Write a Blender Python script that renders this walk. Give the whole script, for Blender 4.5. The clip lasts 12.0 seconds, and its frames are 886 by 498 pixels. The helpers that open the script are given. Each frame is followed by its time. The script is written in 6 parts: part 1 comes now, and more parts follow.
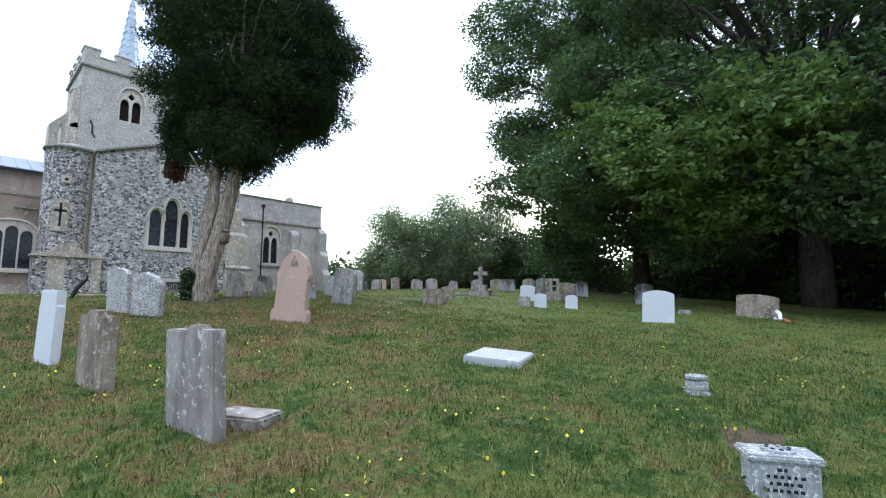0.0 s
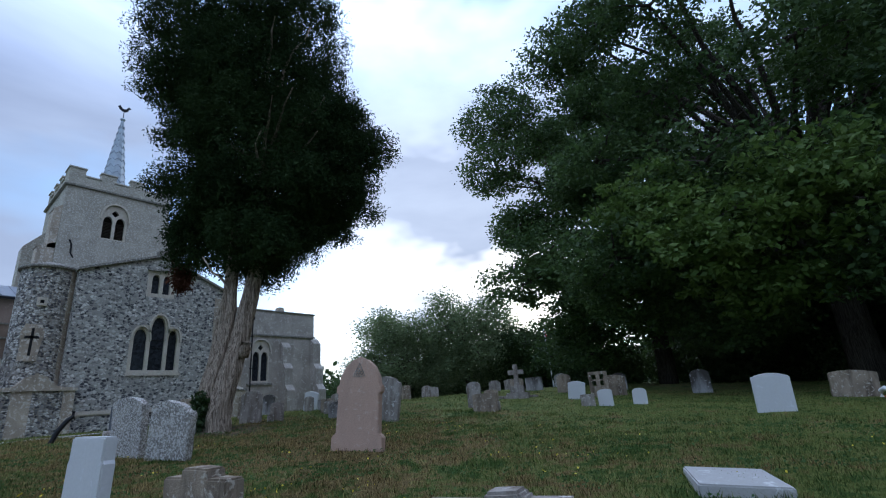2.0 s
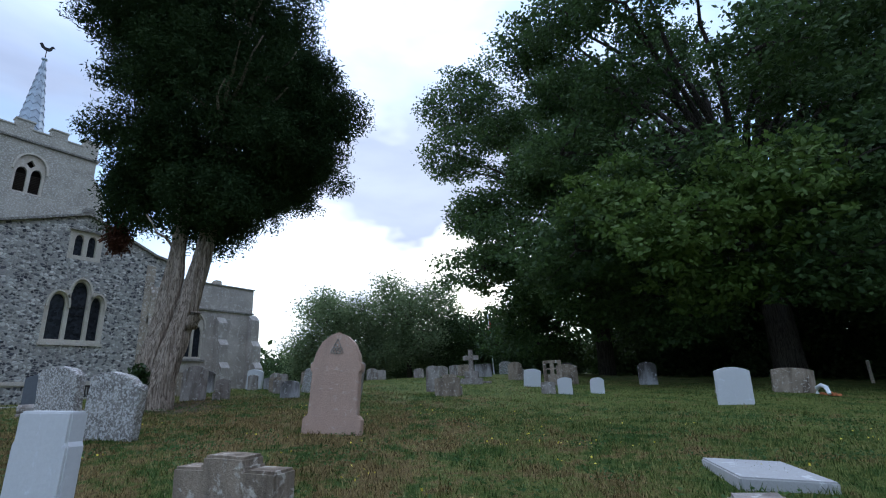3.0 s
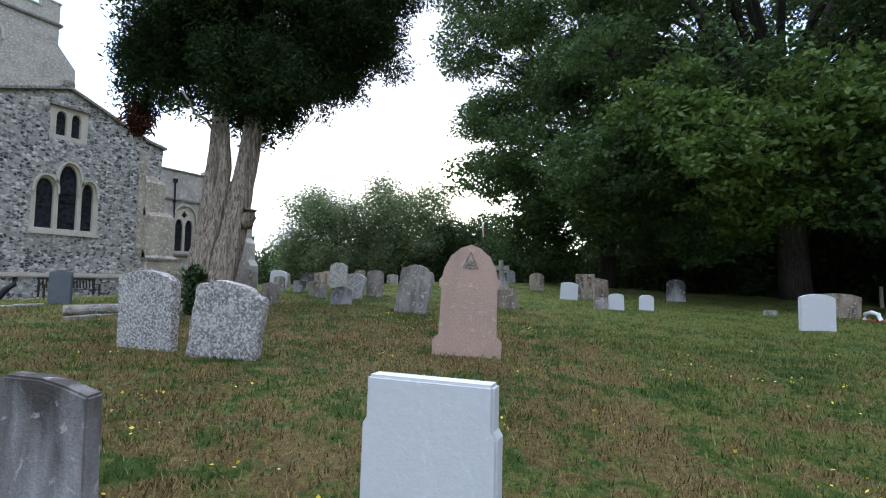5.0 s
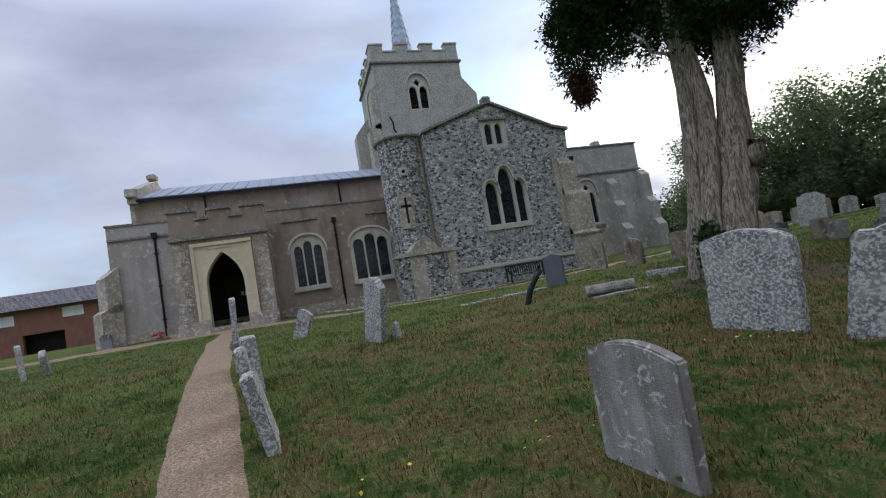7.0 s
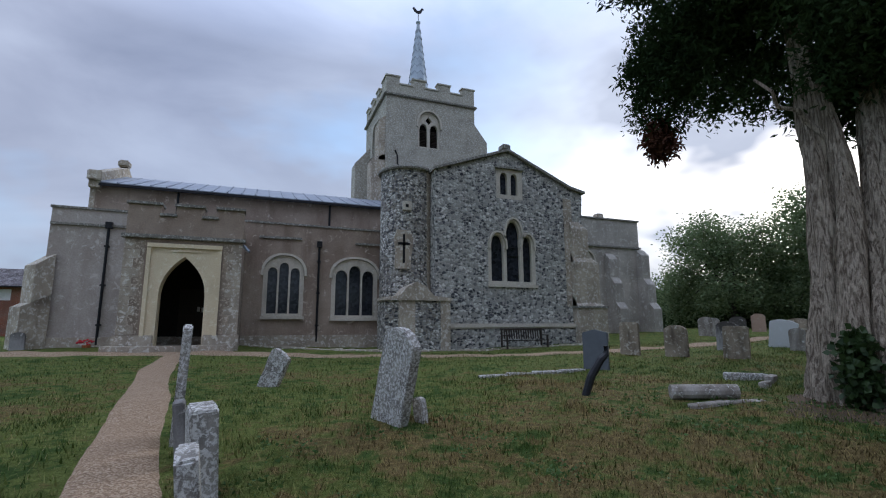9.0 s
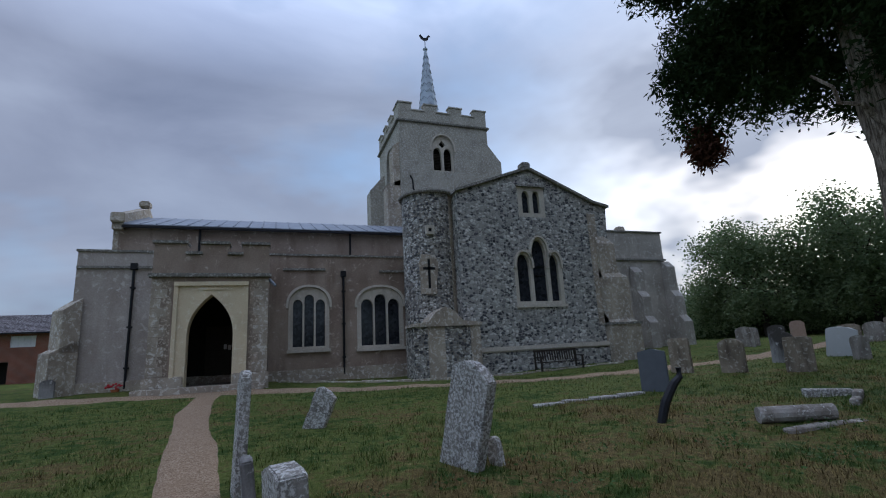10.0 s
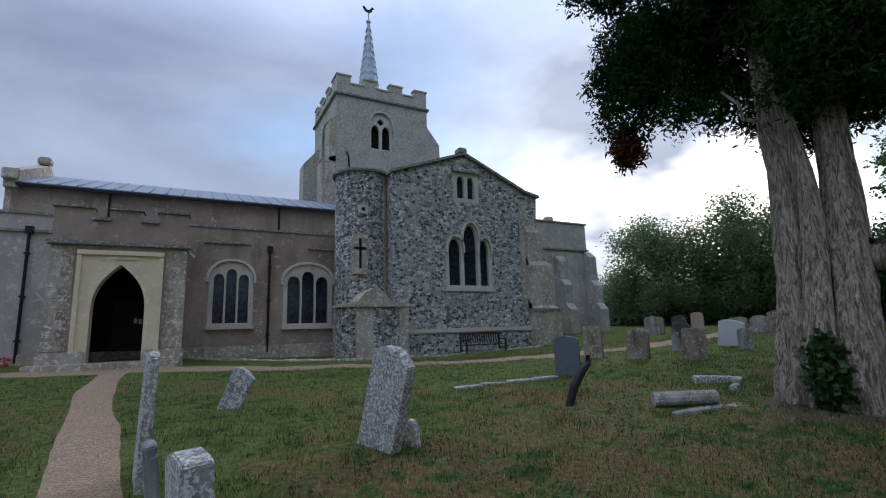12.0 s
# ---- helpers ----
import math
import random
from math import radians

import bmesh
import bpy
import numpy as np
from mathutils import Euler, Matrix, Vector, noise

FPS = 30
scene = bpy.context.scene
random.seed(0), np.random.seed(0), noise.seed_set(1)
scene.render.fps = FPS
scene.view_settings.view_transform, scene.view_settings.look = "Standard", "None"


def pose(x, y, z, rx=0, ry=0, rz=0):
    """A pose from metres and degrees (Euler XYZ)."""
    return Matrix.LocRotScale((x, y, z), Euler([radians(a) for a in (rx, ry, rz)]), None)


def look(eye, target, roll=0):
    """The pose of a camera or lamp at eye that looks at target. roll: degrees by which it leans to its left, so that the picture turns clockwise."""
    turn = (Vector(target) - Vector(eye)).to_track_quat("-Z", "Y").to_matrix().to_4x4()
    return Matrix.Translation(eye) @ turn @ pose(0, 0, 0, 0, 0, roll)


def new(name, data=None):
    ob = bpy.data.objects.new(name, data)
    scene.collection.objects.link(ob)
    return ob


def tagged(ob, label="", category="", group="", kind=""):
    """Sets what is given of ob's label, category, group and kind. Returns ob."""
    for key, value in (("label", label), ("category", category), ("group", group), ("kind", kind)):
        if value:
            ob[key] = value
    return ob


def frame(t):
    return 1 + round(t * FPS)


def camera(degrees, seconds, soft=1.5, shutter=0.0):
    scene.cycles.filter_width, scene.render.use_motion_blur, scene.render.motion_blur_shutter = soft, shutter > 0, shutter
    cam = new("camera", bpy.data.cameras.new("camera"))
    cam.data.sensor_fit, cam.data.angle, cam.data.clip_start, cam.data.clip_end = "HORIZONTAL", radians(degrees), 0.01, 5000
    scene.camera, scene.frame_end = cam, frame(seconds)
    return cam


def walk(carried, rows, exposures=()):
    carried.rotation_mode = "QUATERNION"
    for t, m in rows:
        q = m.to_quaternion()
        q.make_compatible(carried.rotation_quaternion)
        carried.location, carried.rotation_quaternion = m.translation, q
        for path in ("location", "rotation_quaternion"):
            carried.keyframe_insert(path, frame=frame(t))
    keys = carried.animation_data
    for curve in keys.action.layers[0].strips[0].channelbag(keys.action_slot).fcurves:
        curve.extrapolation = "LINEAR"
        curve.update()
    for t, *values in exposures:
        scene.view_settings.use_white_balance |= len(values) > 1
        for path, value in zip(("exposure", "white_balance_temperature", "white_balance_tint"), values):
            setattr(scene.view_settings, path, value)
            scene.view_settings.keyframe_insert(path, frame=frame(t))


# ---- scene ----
cam = camera(86.0, 12.0, soft=1.1)
PATH = [
    (0, -0.104, 0.041, 1.490, 96.09, -0.33, -46.05),
    (0.5, -0.132, 0.745, 1.501, 99.43, -1.52, -41.07),
    (1, -0.326, 1.558, 1.714, 101.29, -0.88, -41.77),
    (1.5, -0.275, 2.087, 1.625, 108.75, 2.79, -42.01),
    (2, -0.387, 2.771, 1.607, 108.27, 4.28, -48.25),
    (2.5, -0.451, 3.300, 1.594, 105.88, 2.58, -54.58),
    (2.7, -0.407, 3.512, 1.594, 106.10, 2.67, -55.44),
    (4.5, -0.814, 5.842, 1.949, 103.34, 1.28, -60.87),
    (5, -0.860, 6.602, 1.945, 94.59, 0.20, -60.24),
    (5.5, -1.185, 7.381, 1.983, 90.54, 1.85, -50.53),
    (6, -1.361, 7.937, 2.131, 92.24, 5.12, -32.41),
    (6.5, -1.492, 8.674, 2.076, 95.19, 8.73, -17.32),
    (6.7, -1.553, 8.918, 2.108, 93.84, 10.20, -16.24),
    (8.5, -1.956, 11.244, 2.356, 96.33, 1.16, -20.87),
    (9, -2.031, 11.780, 2.419, 99.41, 0.27, -21.18),
    (9.5, -2.286, 12.166, 2.429, 102.32, 1.07, -20.24),
    (10, -2.421, 12.310, 2.530, 102.19, 3.16, -19.18),
    (10.5, -2.390, 12.314, 2.548, 101.38, 2.89, -20.79),
    (11, -2.352, 12.295, 2.565, 100.52, 2.14, -23.94),
    (11.5, -2.360, 12.249, 2.577, 99.72, 1.74, -27.00),
    (12, -2.375, 12.229, 2.585, 99.50, 1.65, -27.54),
]
EXPOSURES = [(0.0, 1.6, 5950, 8), (0.5, 1.2, 5950, 8), (1.0, 0.72, 5850, 8), (1.5, 0.34, 5550, 8), (2.0, 0.24, 5400, 8), (2.5, 0.36, 5450, 8), (4.5, 0.82, 5700, 9), (5.0, 1.15, 6050, 10), (5.5, 1.42, 6250, 10), (6.0, 1.32, 6080, 10), (6.5, 0.45, 6200, 10), (8.5, 0.35, 6000, 10), (9.5, -0.05, 5750, 9), (10.5, -0.35, 5650, 9), (12.0, 0.1, 5750, 9)]
walk(cam, [(t, pose(x, y, z, rx, ry, rz)) for t, x, y, z, rx, ry, rz in PATH], EXPOSURES)

# ---- world and light: a cloudy summer evening, brighter towards the north-east ----
SUN_AZ, SUN_EL = radians(55), radians(20)
world = bpy.data.worlds.new("world")
scene.world = world
world.use_nodes = True


def node(tree, kind, **values):
    n = tree.nodes.new(kind)
    for key, value in values.items():
        n.inputs[key.replace("_", " ")].default_value = value
    return n


def ramp(tree, source, *stops):
    n = tree.nodes.new("ShaderNodeValToRGB")
    els = n.color_ramp.elements
    while len(els) < len(stops):
        els.new(0.5)
    for el, (at, col) in zip(els, stops):
        el.position, el.color = at, (*col, 1)
    tree.links.new(source, n.inputs["Fac"])
    return n.outputs["Color"]


def mixed(tree, fac, a, b, kind="MIX"):
    n = tree.nodes.new("ShaderNodeMix")
    n.data_type, n.blend_type = "RGBA", kind
    for sock, val in ((n.inputs["Factor"], fac), (n.inputs["A"], a), (n.inputs["B"], b)):
        if isinstance(val, bpy.types.NodeSocket):
            tree.links.new(val, sock)
        else:
            sock.default_value = val if isinstance(val, (int, float)) else (*val, 1)
    return n.outputs["Result"]


def build_sky():
    tr = world.node_tree
    tr.nodes.clear()
    out, bg = tr.nodes.new("ShaderNodeOutputWorld"), tr.nodes.new("ShaderNodeBackground")
    sky = tr.nodes.new("ShaderNodeTexSky")
    sky.sky_type, sky.sun_disc = "NISHITA", False
    sky.sun_elevation, sky.sun_rotation = SUN_EL, SUN_AZ
    co = tr.nodes.new("ShaderNodeTexCoord").outputs["Generated"]
    mapped = node(tr, "ShaderNodeMapping", Scale=(1.0, 1.0, 2.6))
    tr.links.new(co, mapped.inputs["Vector"])
    cloud = node(tr, "ShaderNodeTexNoise", Scale=1.7, Detail=7.0, Roughness=0.52, Distortion=0.5)
    tr.links.new(mapped.outputs["Vector"], cloud.inputs["Vector"])
    toward = tr.nodes.new("ShaderNodeVectorMath")
    toward.operation = "DOT_PRODUCT"
    tr.links.new(co, toward.inputs[0])
    toward.inputs[1].default_value = (math.sin(SUN_AZ), math.cos(SUN_AZ), 0.15)
    glow = ramp(tr, toward.outputs["Value"], (0.0, (0.67, 0.70, 0.79)), (0.45, (0.56, 0.61, 0.73)), (0.78, (0.71, 0.77, 0.88)), (1.0, (0.96, 0.98, 1.02)))
    shade = ramp(tr, cloud.outputs["Fac"], (0.30, (0.70, 0.72, 0.79)), (0.50, (0.97, 0.97, 1.01)), (0.70, (1.25, 1.25, 1.25)))
    deck = mixed(tr, 1.0, glow, shade, "MULTIPLY")
    split = tr.nodes.new("ShaderNodeSeparateXYZ")
    tr.links.new(co, split.inputs[0])
    # an overcast sky grows brighter towards the zenith
    dome = ramp(tr, split.outputs["Z"], (0.0, (0.15, 0.15, 0.15)), (0.50, (0.165, 0.165, 0.17)), (0.78, (0.50, 0.51, 0.53)), (1.0, (1.0, 1.0, 1.0)))
    deck = mixed(tr, 1.0, mixed(tr, 1.0, deck, dome, "MULTIPLY"), (4.6, 4.6, 4.6), "MULTIPLY")
    blue = mixed(tr, 1.0, sky.outputs["Color"], (0.11, 0.11, 0.11), "MULTIPLY")
    blue = mixed(tr, 1.0, blue, (0.22, 0.30, 0.42), "ADD")
    gap = node(tr, "ShaderNodeTexNoise", Scale=1.25, Detail=5.0, Roughness=0.55)
    shifted = node(tr, "ShaderNodeMapping", Location=(3.1, 1.4, 0.2), Scale=(1.0, 1.0, 1.8))
    tr.links.new(co, shifted.inputs["Vector"])
    tr.links.new(shifted.outputs["Vector"], gap.inputs["Vector"])
    cover = ramp(tr, gap.outputs["Fac"], (0.40, (0.0, 0.0, 0.0)), (0.54, (1.0, 1.0, 1.0)))
    tr.links.new(mixed(tr, cover, blue, deck), bg.inputs["Color"])
    bg.inputs["Strength"].default_value = 0.85
    tr.links.new(bg.outputs[0], out.inputs[0])


build_sky()
sun = new("sun", bpy.data.lights.new("sun", "SUN"))
sun.data.energy, sun.data.angle, sun.data.color = 0.9, radians(14), (1.0, 0.96, 0.90)
sun.matrix_world = look((0, 0, 40), (-40 * math.sin(SUN_AZ) * math.cos(SUN_EL), -40 * math.cos(SUN_AZ) * math.cos(SUN_EL), 40 - 40 * math.sin(SUN_EL)))

# ---- materials ----


def material(name, rough=0.9, metal=0.0):
    m = bpy.data.materials.new(name)
    m.use_nodes = True
    tr = m.node_tree
    bsdf = tr.nodes["Principled BSDF"]
    bsdf.inputs["Roughness"].default_value, bsdf.inputs["Metallic"].default_value = rough, metal
    bsdf.inputs["Specular IOR Level"].default_value = 0.25 if rough < 0.75 else 0.06
    return m, tr, bsdf


def coords(tr, scale=(1, 1, 1), kind="Object"):
    co = tr.nodes.new("ShaderNodeTexCoord")
    mp = node(tr, "ShaderNodeMapping", Scale=scale)
    tr.links.new(co.outputs[kind], mp.inputs["Vector"])
    return mp.outputs["Vector"]


def noise_of(tr, vec, scale, detail=4.0, rough=0.55, distort=0.0):
    n = node(tr, "ShaderNodeTexNoise", Scale=scale, Detail=detail, Roughness=rough, Distortion=distort)
    tr.links.new(vec, n.inputs["Vector"])
    return n.outputs["Fac"]


def bump(tr, bsdf, height, dist, strength=0.6):
    b = node(tr, "ShaderNodeBump", Distance=dist, Strength=strength)
    tr.links.new(height, b.inputs["Height"])
    tr.links.new(b.outputs["Normal"], bsdf.inputs["Normal"])


def stone(name, base, dark, pale, lichen=0.5, scale=1.0, streak=0.5, world_space=False, rough=0.92, mottle=0.28, run=1.3, cut=0.5, grain=0.35, from_top=0.0):
    """Weathered stone: mottled base, dark streaks running down, pale lichen blotches, fine grain."""
    m, tr, bsdf = material(name, rough)
    vec = coords(tr)
    if not world_space:
        info = tr.nodes.new("ShaderNodeObjectInfo")
        add = tr.nodes.new("ShaderNodeVectorMath")
        add.operation = "MULTIPLY_ADD"
        add.inputs[1].default_value = (1, 1, 1)
        wide = tr.nodes.new("ShaderNodeMath")
        wide.operation, wide.inputs[1].default_value = "MULTIPLY", 37.0
        tr.links.new(info.outputs["Random"], wide.inputs[0])
        tr.links.new(vec, add.inputs[0])
        tr.links.new(wide.outputs[0], add.inputs[2])
        vec = add.outputs[0]
    down = node(tr, "ShaderNodeMapping", Scale=(3.2, 3.2, 0.7))
    tr.links.new(vec, down.inputs["Vector"])
    broad = noise_of(tr, vec, 1.6 * scale, 5.0)
    runs = noise_of(tr, down.outputs["Vector"], run * scale, 4.0, 0.6)
    if from_top:
        rise = tr.nodes.new("ShaderNodeSeparateXYZ")
        tr.links.new(coords(tr), rise.inputs[0])
        more = tr.nodes.new("ShaderNodeMath")
        more.operation = "MULTIPLY_ADD"
        tr.links.new(rise.outputs["Z"], more.inputs[0])
        more.inputs[1].default_value = from_top
        tr.links.new(runs, more.inputs[2])
        runs = more.outputs[0]
    spots = noise_of(tr, vec, 9.0 * scale, 6.0, 0.65, 0.6)
    fine = noise_of(tr, vec, 60.0 * scale, 4.0, 0.7)
    col = mixed(tr, ramp(tr, broad, (0.35, (0, 0, 0)), (0.65, (1, 1, 1))), base, [(1 - mottle) * c + mottle * d for c, d in zip(base, dark)])
    col = mixed(tr, mixed(tr, 1.0, ramp(tr, runs, (cut, (0, 0, 0)), (cut + 0.26, (1, 1, 1))), (streak, streak, streak), "MULTIPLY"), col, dark)
    col = mixed(tr, ramp(tr, spots, (0.62 - 0.22 * lichen, (0, 0, 0)), (0.68 - 0.16 * lichen, (1, 1, 1))), col, pale)
    col = mixed(tr, grain, col, ramp(tr, fine, (0.3, (0.25, 0.25, 0.25)), (0.7, (0.8, 0.8, 0.8))), "OVERLAY")
    tr.links.new(col, bsdf.inputs["Base Color"])
    bump(tr, bsdf, mixed(tr, 0.5, fine, spots), 0.057 * grain, 0.7)
    return m


def plain(name, colour, rough=0.6, metal=0.0, vary=0.25, scale=8.0, dist=0.004):
    m, tr, bsdf = material(name, rough, metal)
    vec = coords(tr)
    n = noise_of(tr, vec, scale, 5.0, 0.6)
    fine = noise_of(tr, vec, scale * 12, 3.0, 0.6)
    lo, hi = [c * (1 - vary) for c in colour], [min(1, c * (1 + vary)) for c in colour]
    col = mixed(tr, 0.25, ramp(tr, n, (0.3, lo), (0.7, hi)), ramp(tr, fine, (0.3, lo), (0.7, hi)))
    tr.links.new(col, bsdf.inputs["Base Color"])
    bump(tr, bsdf, fine, dist, 0.5)
    return m


def flint(name, mortar, size=8.5):
    """Knapped flint rubble: pale and near-black nodules of uneven size, set in grey mortar."""
    m, tr, bsdf = material(name, 0.7)
    vec = coords(tr, (1.0, 1.0, 1.35))
    warp = node(tr, "ShaderNodeTexNoise", Scale=3.0, Detail=3.0)
    tr.links.new(vec, warp.inputs["Vector"])
    shifted = tr.nodes.new("ShaderNodeVectorMath")
    shifted.operation = "MULTIPLY_ADD"
    tr.links.new(warp.outputs["Color"], shifted.inputs[0])
    shifted.inputs[1].default_value = (0.25, 0.25, 0.25)
    tr.links.new(vec, shifted.inputs[2])
    edge = node(tr, "ShaderNodeTexVoronoi", Scale=size)
    edge.feature = "DISTANCE_TO_EDGE"
    cell = node(tr, "ShaderNodeTexVoronoi", Scale=size)
    for v in (edge, cell):
        tr.links.new(shifted.outputs[0], v.inputs["Vector"])
    tone = tr.nodes.new("ShaderNodeSeparateColor")
    tr.links.new(cell.outputs["Color"], tone.inputs[0])
    nod = ramp(tr, tone.outputs["Red"], (0.0, (0.03, 0.032, 0.038)), (0.30, (0.10, 0.10, 0.11)), (0.40, (0.24, 0.23, 0.215)), (0.66, (0.41, 0.395, 0.36)), (1.0, (0.68, 0.66, 0.61)))
    broad = noise_of(tr, vec, 0.55, 5.0, 0.6)
    fine = noise_of(tr, vec, 40.0, 4.0, 0.7)
    grit = mixed(tr, 0.4, mortar, ramp(tr, fine, (0.3, (0.2, 0.2, 0.2)), (0.7, (0.75, 0.75, 0.75))), "OVERLAY")
    col = mixed(tr, ramp(tr, edge.outputs["Distance"], (0.04, (0, 0, 0)), (0.13, (1, 1, 1))), grit, nod)
    col = mixed(tr, ramp(tr, broad, (0.55, (0, 0, 0)), (0.75, (0.55, 0.55, 0.55))), col, mortar)
    tr.links.new(col, bsdf.inputs["Base Color"])
    bump(tr, bsdf, mixed(tr, 0.15, edge.outputs["Distance"], fine), 0.06, 0.9)
    return m


def turf_colour(tr, grain):
    """The lawn's colour by place: green, straw-dry and mossy brown, and dark clover patches."""
    vec = coords(tr)
    big = noise_of(tr, vec, 0.30, 4.0, 0.6)
    mid = noise_of(tr, vec, 0.95, 5.0, 0.68, 0.5)
    small = noise_of(tr, vec, 4.2, 4.0, 0.65, 0.3)
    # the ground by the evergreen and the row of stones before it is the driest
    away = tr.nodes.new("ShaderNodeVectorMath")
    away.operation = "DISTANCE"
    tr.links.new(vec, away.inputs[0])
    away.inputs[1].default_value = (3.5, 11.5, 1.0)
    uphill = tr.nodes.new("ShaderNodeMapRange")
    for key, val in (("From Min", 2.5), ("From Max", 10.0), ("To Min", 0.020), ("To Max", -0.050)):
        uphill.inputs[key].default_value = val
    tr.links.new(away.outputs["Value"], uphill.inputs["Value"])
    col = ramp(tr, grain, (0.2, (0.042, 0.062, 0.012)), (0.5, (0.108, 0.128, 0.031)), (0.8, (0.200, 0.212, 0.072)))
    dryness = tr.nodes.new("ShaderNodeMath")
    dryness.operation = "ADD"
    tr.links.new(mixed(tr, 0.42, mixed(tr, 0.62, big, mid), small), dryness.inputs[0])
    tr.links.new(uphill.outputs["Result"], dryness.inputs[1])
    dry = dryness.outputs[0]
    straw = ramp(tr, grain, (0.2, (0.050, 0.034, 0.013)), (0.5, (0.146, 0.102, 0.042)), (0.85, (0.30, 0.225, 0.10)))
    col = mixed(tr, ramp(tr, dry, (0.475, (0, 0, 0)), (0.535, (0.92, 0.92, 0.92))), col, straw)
    dark = ramp(tr, grain, (0.2, (0.018, 0.040, 0.008)), (0.8, (0.066, 0.112, 0.025)))
    clover = mixed(tr, 0.5, mid, small)
    return mixed(tr, ramp(tr, clover, (0.425, (0.9, 0.9, 0.9)), (0.487, (0, 0, 0))), col, dark), mid


def turf(name):
    """Mown churchyard grass with straw-coloured dry patches and clover-dark ones."""
    m, tr, bsdf = material(name, 0.95)
    vec = coords(tr)
    tuft = noise_of(tr, vec, 14.0, 5.0, 0.72)
    fine = noise_of(tr, vec, 80.0, 4.0, 0.75)
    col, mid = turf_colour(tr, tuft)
    col = mixed(tr, 0.8, col, ramp(tr, fine, (0.3, (0.13, 0.13, 0.13)), (0.7, (0.82, 0.82, 0.82))), "OVERLAY")
    tr.links.new(col, bsdf.inputs["Base Color"])
    bump(tr, bsdf, mixed(tr, 0.5, tuft, fine), 0.06, 0.9)
    return m


def grass_blade(name):
    """Blades take the lawn's colour where they stand, each one its own shade."""
    m, tr, bsdf = material(name, 0.8)
    geo = tr.nodes.new("ShaderNodeNewGeometry")
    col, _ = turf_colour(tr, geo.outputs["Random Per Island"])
    tr.links.new(col, bsdf.inputs["Base Color"])
    glow, mix, out = tr.nodes.new("ShaderNodeBsdfTranslucent"), tr.nodes.new("ShaderNodeMixShader"), tr.nodes["Material Output"]
    tr.links.new(col, glow.inputs["Color"])
    mix.inputs[0].default_value = 0.3
    tr.links.new(bsdf.outputs[0], mix.inputs[1])
    tr.links.new(glow.outputs[0], mix.inputs[2])
    tr.links.new(mix.outputs[0], out.inputs[0])
    return m


def leafy(name, dark, light, rough=0.75, through_light=0.25):
    m, tr, bsdf = material(name, rough)
    geo = tr.nodes.new("ShaderNodeNewGeometry")
    vec = coords(tr)
    clump = noise_of(tr, vec, 0.7, 3.0)
    col = mixed(tr, mixed(tr, 0.5, geo.outputs["Random Per Island"], ramp(tr, clump, (0.35, (0, 0, 0)), (0.65, (1, 1, 1)))), dark, light)
    tr.links.new(col, bsdf.inputs["Base Color"])
    if through_light:
        glow, mix, out = tr.nodes.new("ShaderNodeBsdfTranslucent"), tr.nodes.new("ShaderNodeMixShader"), tr.nodes["Material Output"]
        tr.links.new(col, glow.inputs["Color"])
        mix.inputs[0].default_value = through_light
        tr.links.new(bsdf.outputs[0], mix.inputs[1])
        tr.links.new(glow.outputs[0], mix.inputs[2])
        tr.links.new(mix.outputs[0], out.inputs[0])
    return m


def bark(name, dark, light):
    m, tr, bsdf = material(name, 0.95)
    vec = coords(tr, (21.0, 21.0, 1.5))
    ridges = noise_of(tr, vec, 1.4, 6.0, 0.6, 0.8)
    fine = noise_of(tr, coords(tr), 35.0, 4.0, 0.7)
    col = ramp(tr, ridges, (0.38, dark), (0.50, [0.5 * (a + b) for a, b in zip(dark, light)]), (0.62, light))
    col = mixed(tr, 0.4, col, ramp(tr, fine, (0.3, (0.25, 0.25, 0.25)), (0.7, (0.8, 0.8, 0.8))), "OVERLAY")
    tr.links.new(col, bsdf.inputs["Base Color"])
    bump(tr, bsdf, mixed(tr, 0.25, ridges, fine), 0.09, 1.0)
    return m


def gravel(name):
    m, tr, bsdf = material(name, 0.95)
    vec = coords(tr)
    cell = node(tr, "ShaderNodeTexVoronoi", Scale=75.0)
    tr.links.new(vec, cell.inputs["Vector"])
    broad = noise_of(tr, vec, 1.2, 5.0, 0.65)
    tone = tr.nodes.new("ShaderNodeSeparateColor")
    tr.links.new(cell.outputs["Color"], tone.inputs[0])
    col = ramp(tr, tone.outputs["Red"], (0.0, (0.18, 0.118, 0.073)), (0.5, (0.32, 0.222, 0.142)), (1.0, (0.45, 0.34, 0.24)))
    col = mixed(tr, ramp(tr, broad, (0.45, (0, 0, 0)), (0.75, (0.6, 0.6, 0.6))), col, (0.28, 0.19, 0.12))
    tr.links.new(col, bsdf.inputs["Base Color"])
    bump(tr, bsdf, cell.outputs["Distance"], 0.02, 0.8)
    return m


